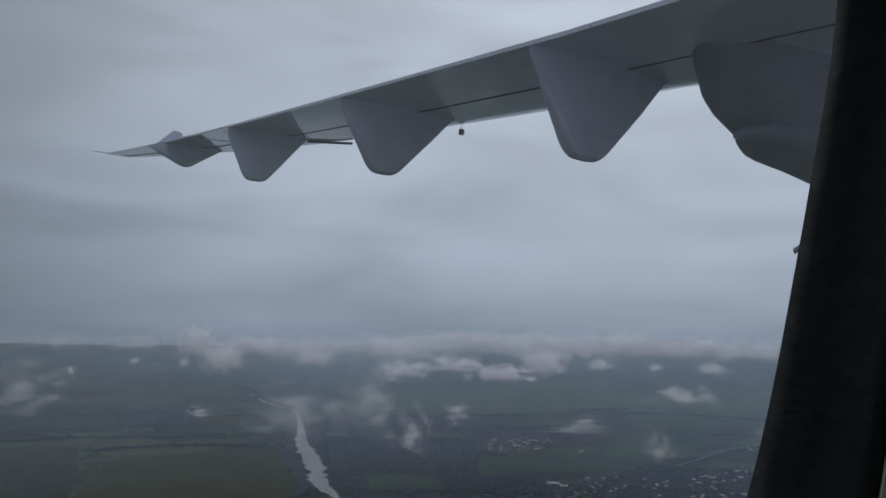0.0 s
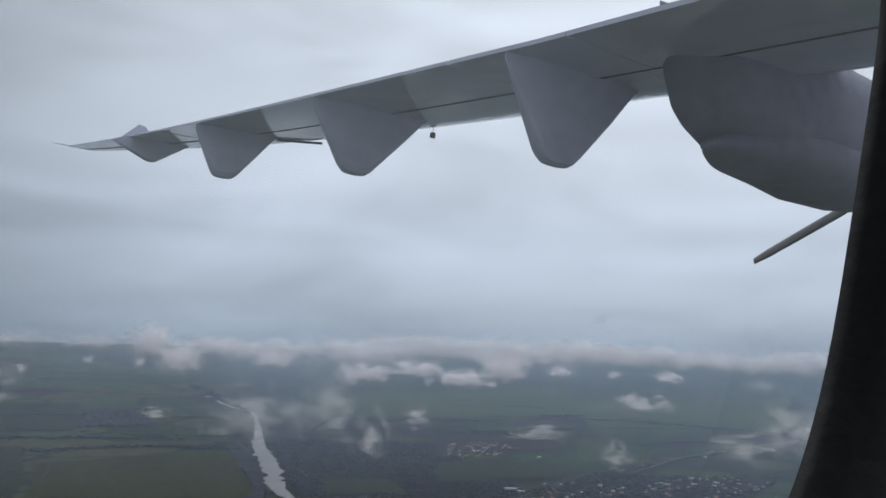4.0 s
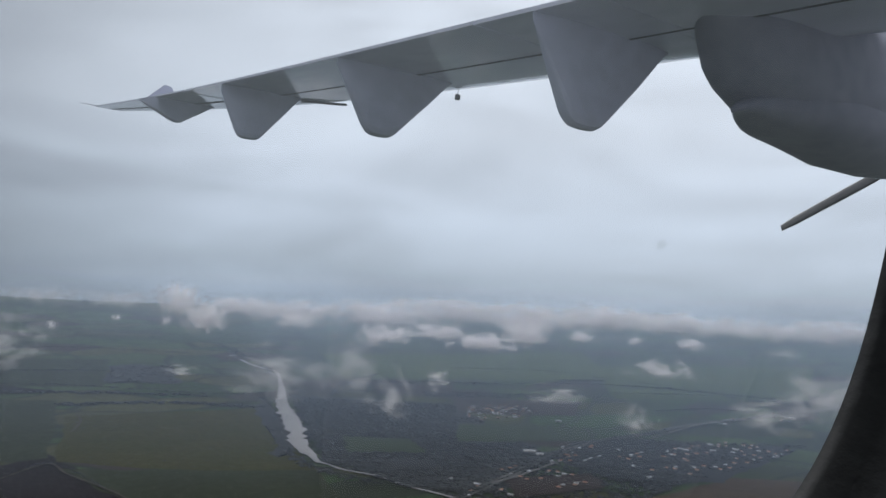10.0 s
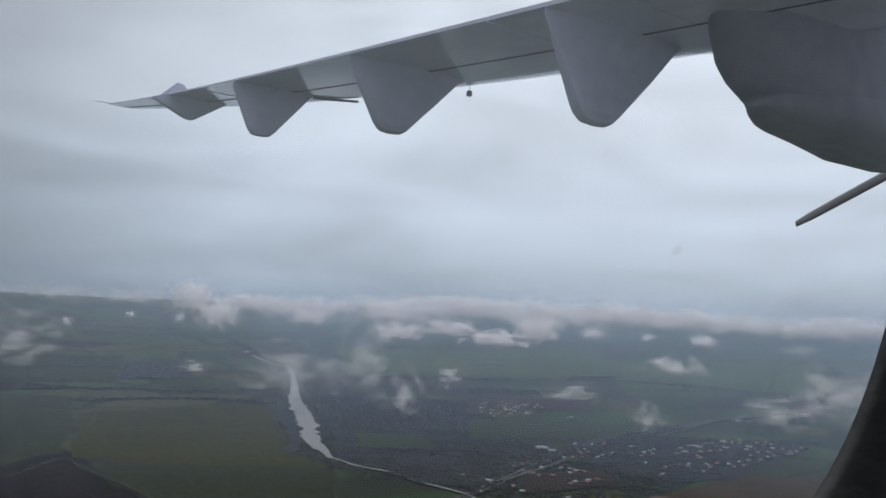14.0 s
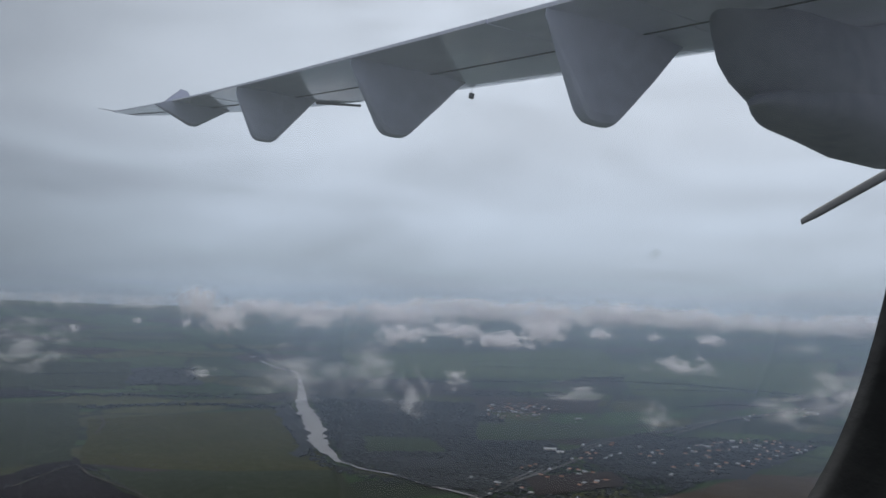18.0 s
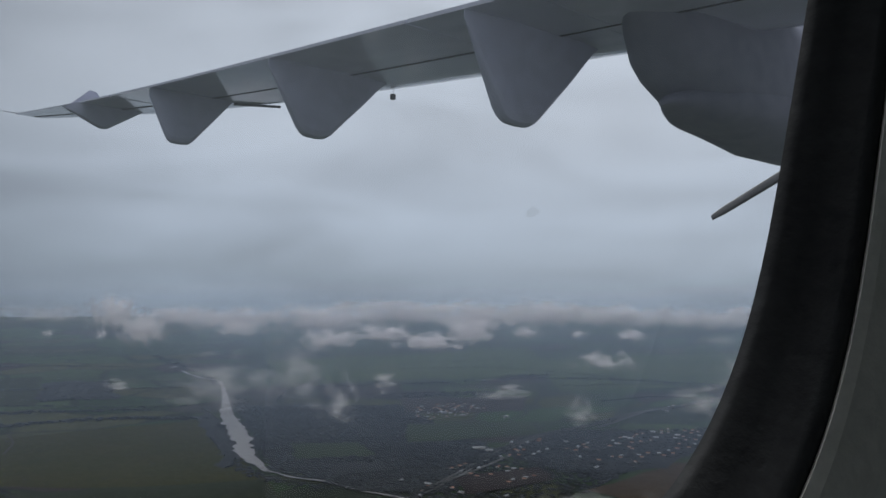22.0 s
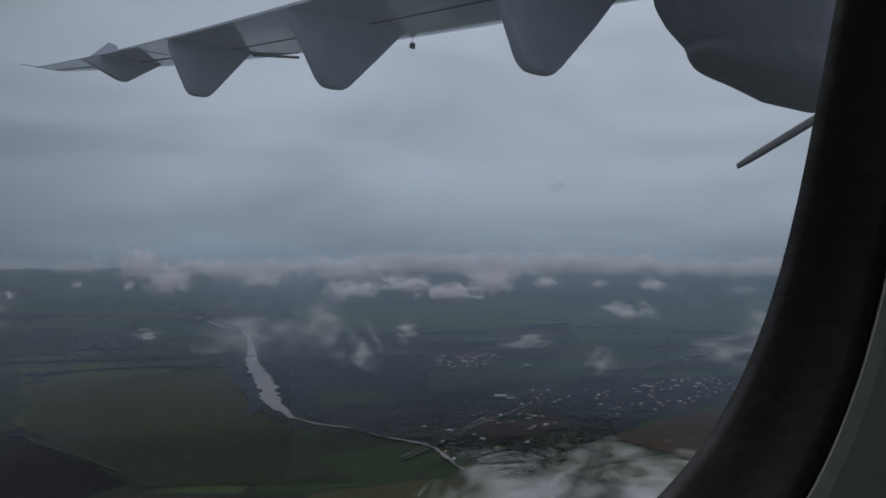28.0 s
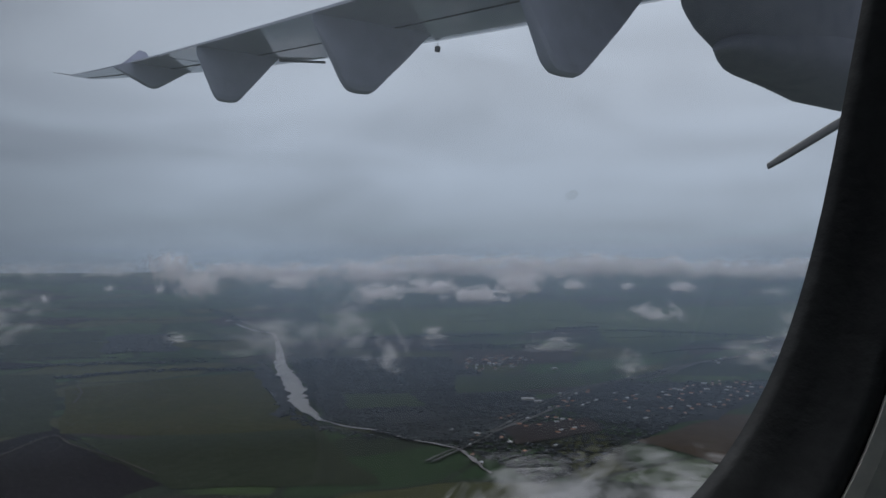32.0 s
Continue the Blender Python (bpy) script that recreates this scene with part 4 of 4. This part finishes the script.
wall = tagged(new("wall_window_side"), "warm grey moulded cabin side panel", "wall", kind="structure")
part("side_panel", ring_skin([win_loop(0.0785, 0.0090), win_loop(0.0768, 0.0118), win_loop(0.0755, 0.021), win_loop(0.0750, 0.05), square_loop(0.0745), square_loop(0.125), win_loop(0.125, 0.055)]), panel_plastic, wall, smooth=False)
X0, X1, Y0, Z0, Z1 = WX - 1.1, WX + 1.1, -2.2, ALT - 1.1, ALT + 0.8
for nm, b, mt, lab in (("floor", (X0, X1, Y0, 0.074, Z0 - 0.05, Z0), cabin_fabric, "grey carpeted cabin floor"), ("ceiling", (X0, X1, Y0, 0.074, Z1, Z1 + 0.05), panel_plastic, "plain light cabin ceiling"),
                       ("wall_aft", (X0 - 0.05, X0, Y0, 0.074, Z0, Z1), panel_plastic, "plain cabin wall aft"), ("wall_forward", (X1, X1 + 0.05, Y0, 0.074, Z0, Z1), panel_plastic, "plain cabin wall forward"),
                       # tall unseen openings left across the aisle, added to light the side panel
                       ("wall_opposite", (X0, X1, Y0 - 0.05, Y0, Z0, ALT - 0.78), panel_plastic, "plain cabin wall under the unseen light openings across the aisle"),
                       ("wall_opposite_top", (X0, X1, Y0 - 0.05, Y0, ALT + 0.68, Z1), panel_plastic, "plain cabin wall over the unseen light openings across the aisle"),
                       ("wall_opposite_post", (WX - 0.06, WX + 0.06, Y0 - 0.05, Y0, ALT - 0.78, ALT + 0.68), panel_plastic, "plain cabin wall between the unseen light openings across the aisle")):
    tagged(part(nm, box(*b), mt, None), lab, nm.split("_")[0], kind="structure")

# ---- the fuselage skin round the cabin: unseen, added to shade nacelle and inner wing ----
fuselage = tagged(new("fuselage"), "unseen pale painted aircraft fuselage around the cabin, shading the nacelle", "fuselage", kind="structure")
skin_paint = surface("skin_paint", (0.70, 0.71, 0.72), (0.76, 0.77, 0.78), 0.4, 0, 0.8, 9.0)
for nm, b in (("roof_skin", (-7.0, 9.0, -2.5, 0.10, Z1 + 0.06, ALT + 1.10)), ("belly_skin", (-7.0, 9.0, -2.5, 0.10, Z0 - 0.45, Z0 - 0.06)),
              ("side_skin", (-7.0, X0 - 0.06, -0.1, 0.10, Z0 - 0.05, Z1 + 0.05)), ("side_skin", (X1 + 0.06, 9.0, -0.1, 0.10, Z0 - 0.05, Z1 + 0.05)),
              ("far_skin", (-7.0, X0 - 0.06, -2.5, -2.3, Z0 - 0.05, Z1 + 0.05)), ("far_skin", (X1 + 0.06, 9.0, -2.5, -2.3, Z0 - 0.05, Z1 + 0.05))):
    part(nm, box(*b, 0.03), skin_paint, fuselage)
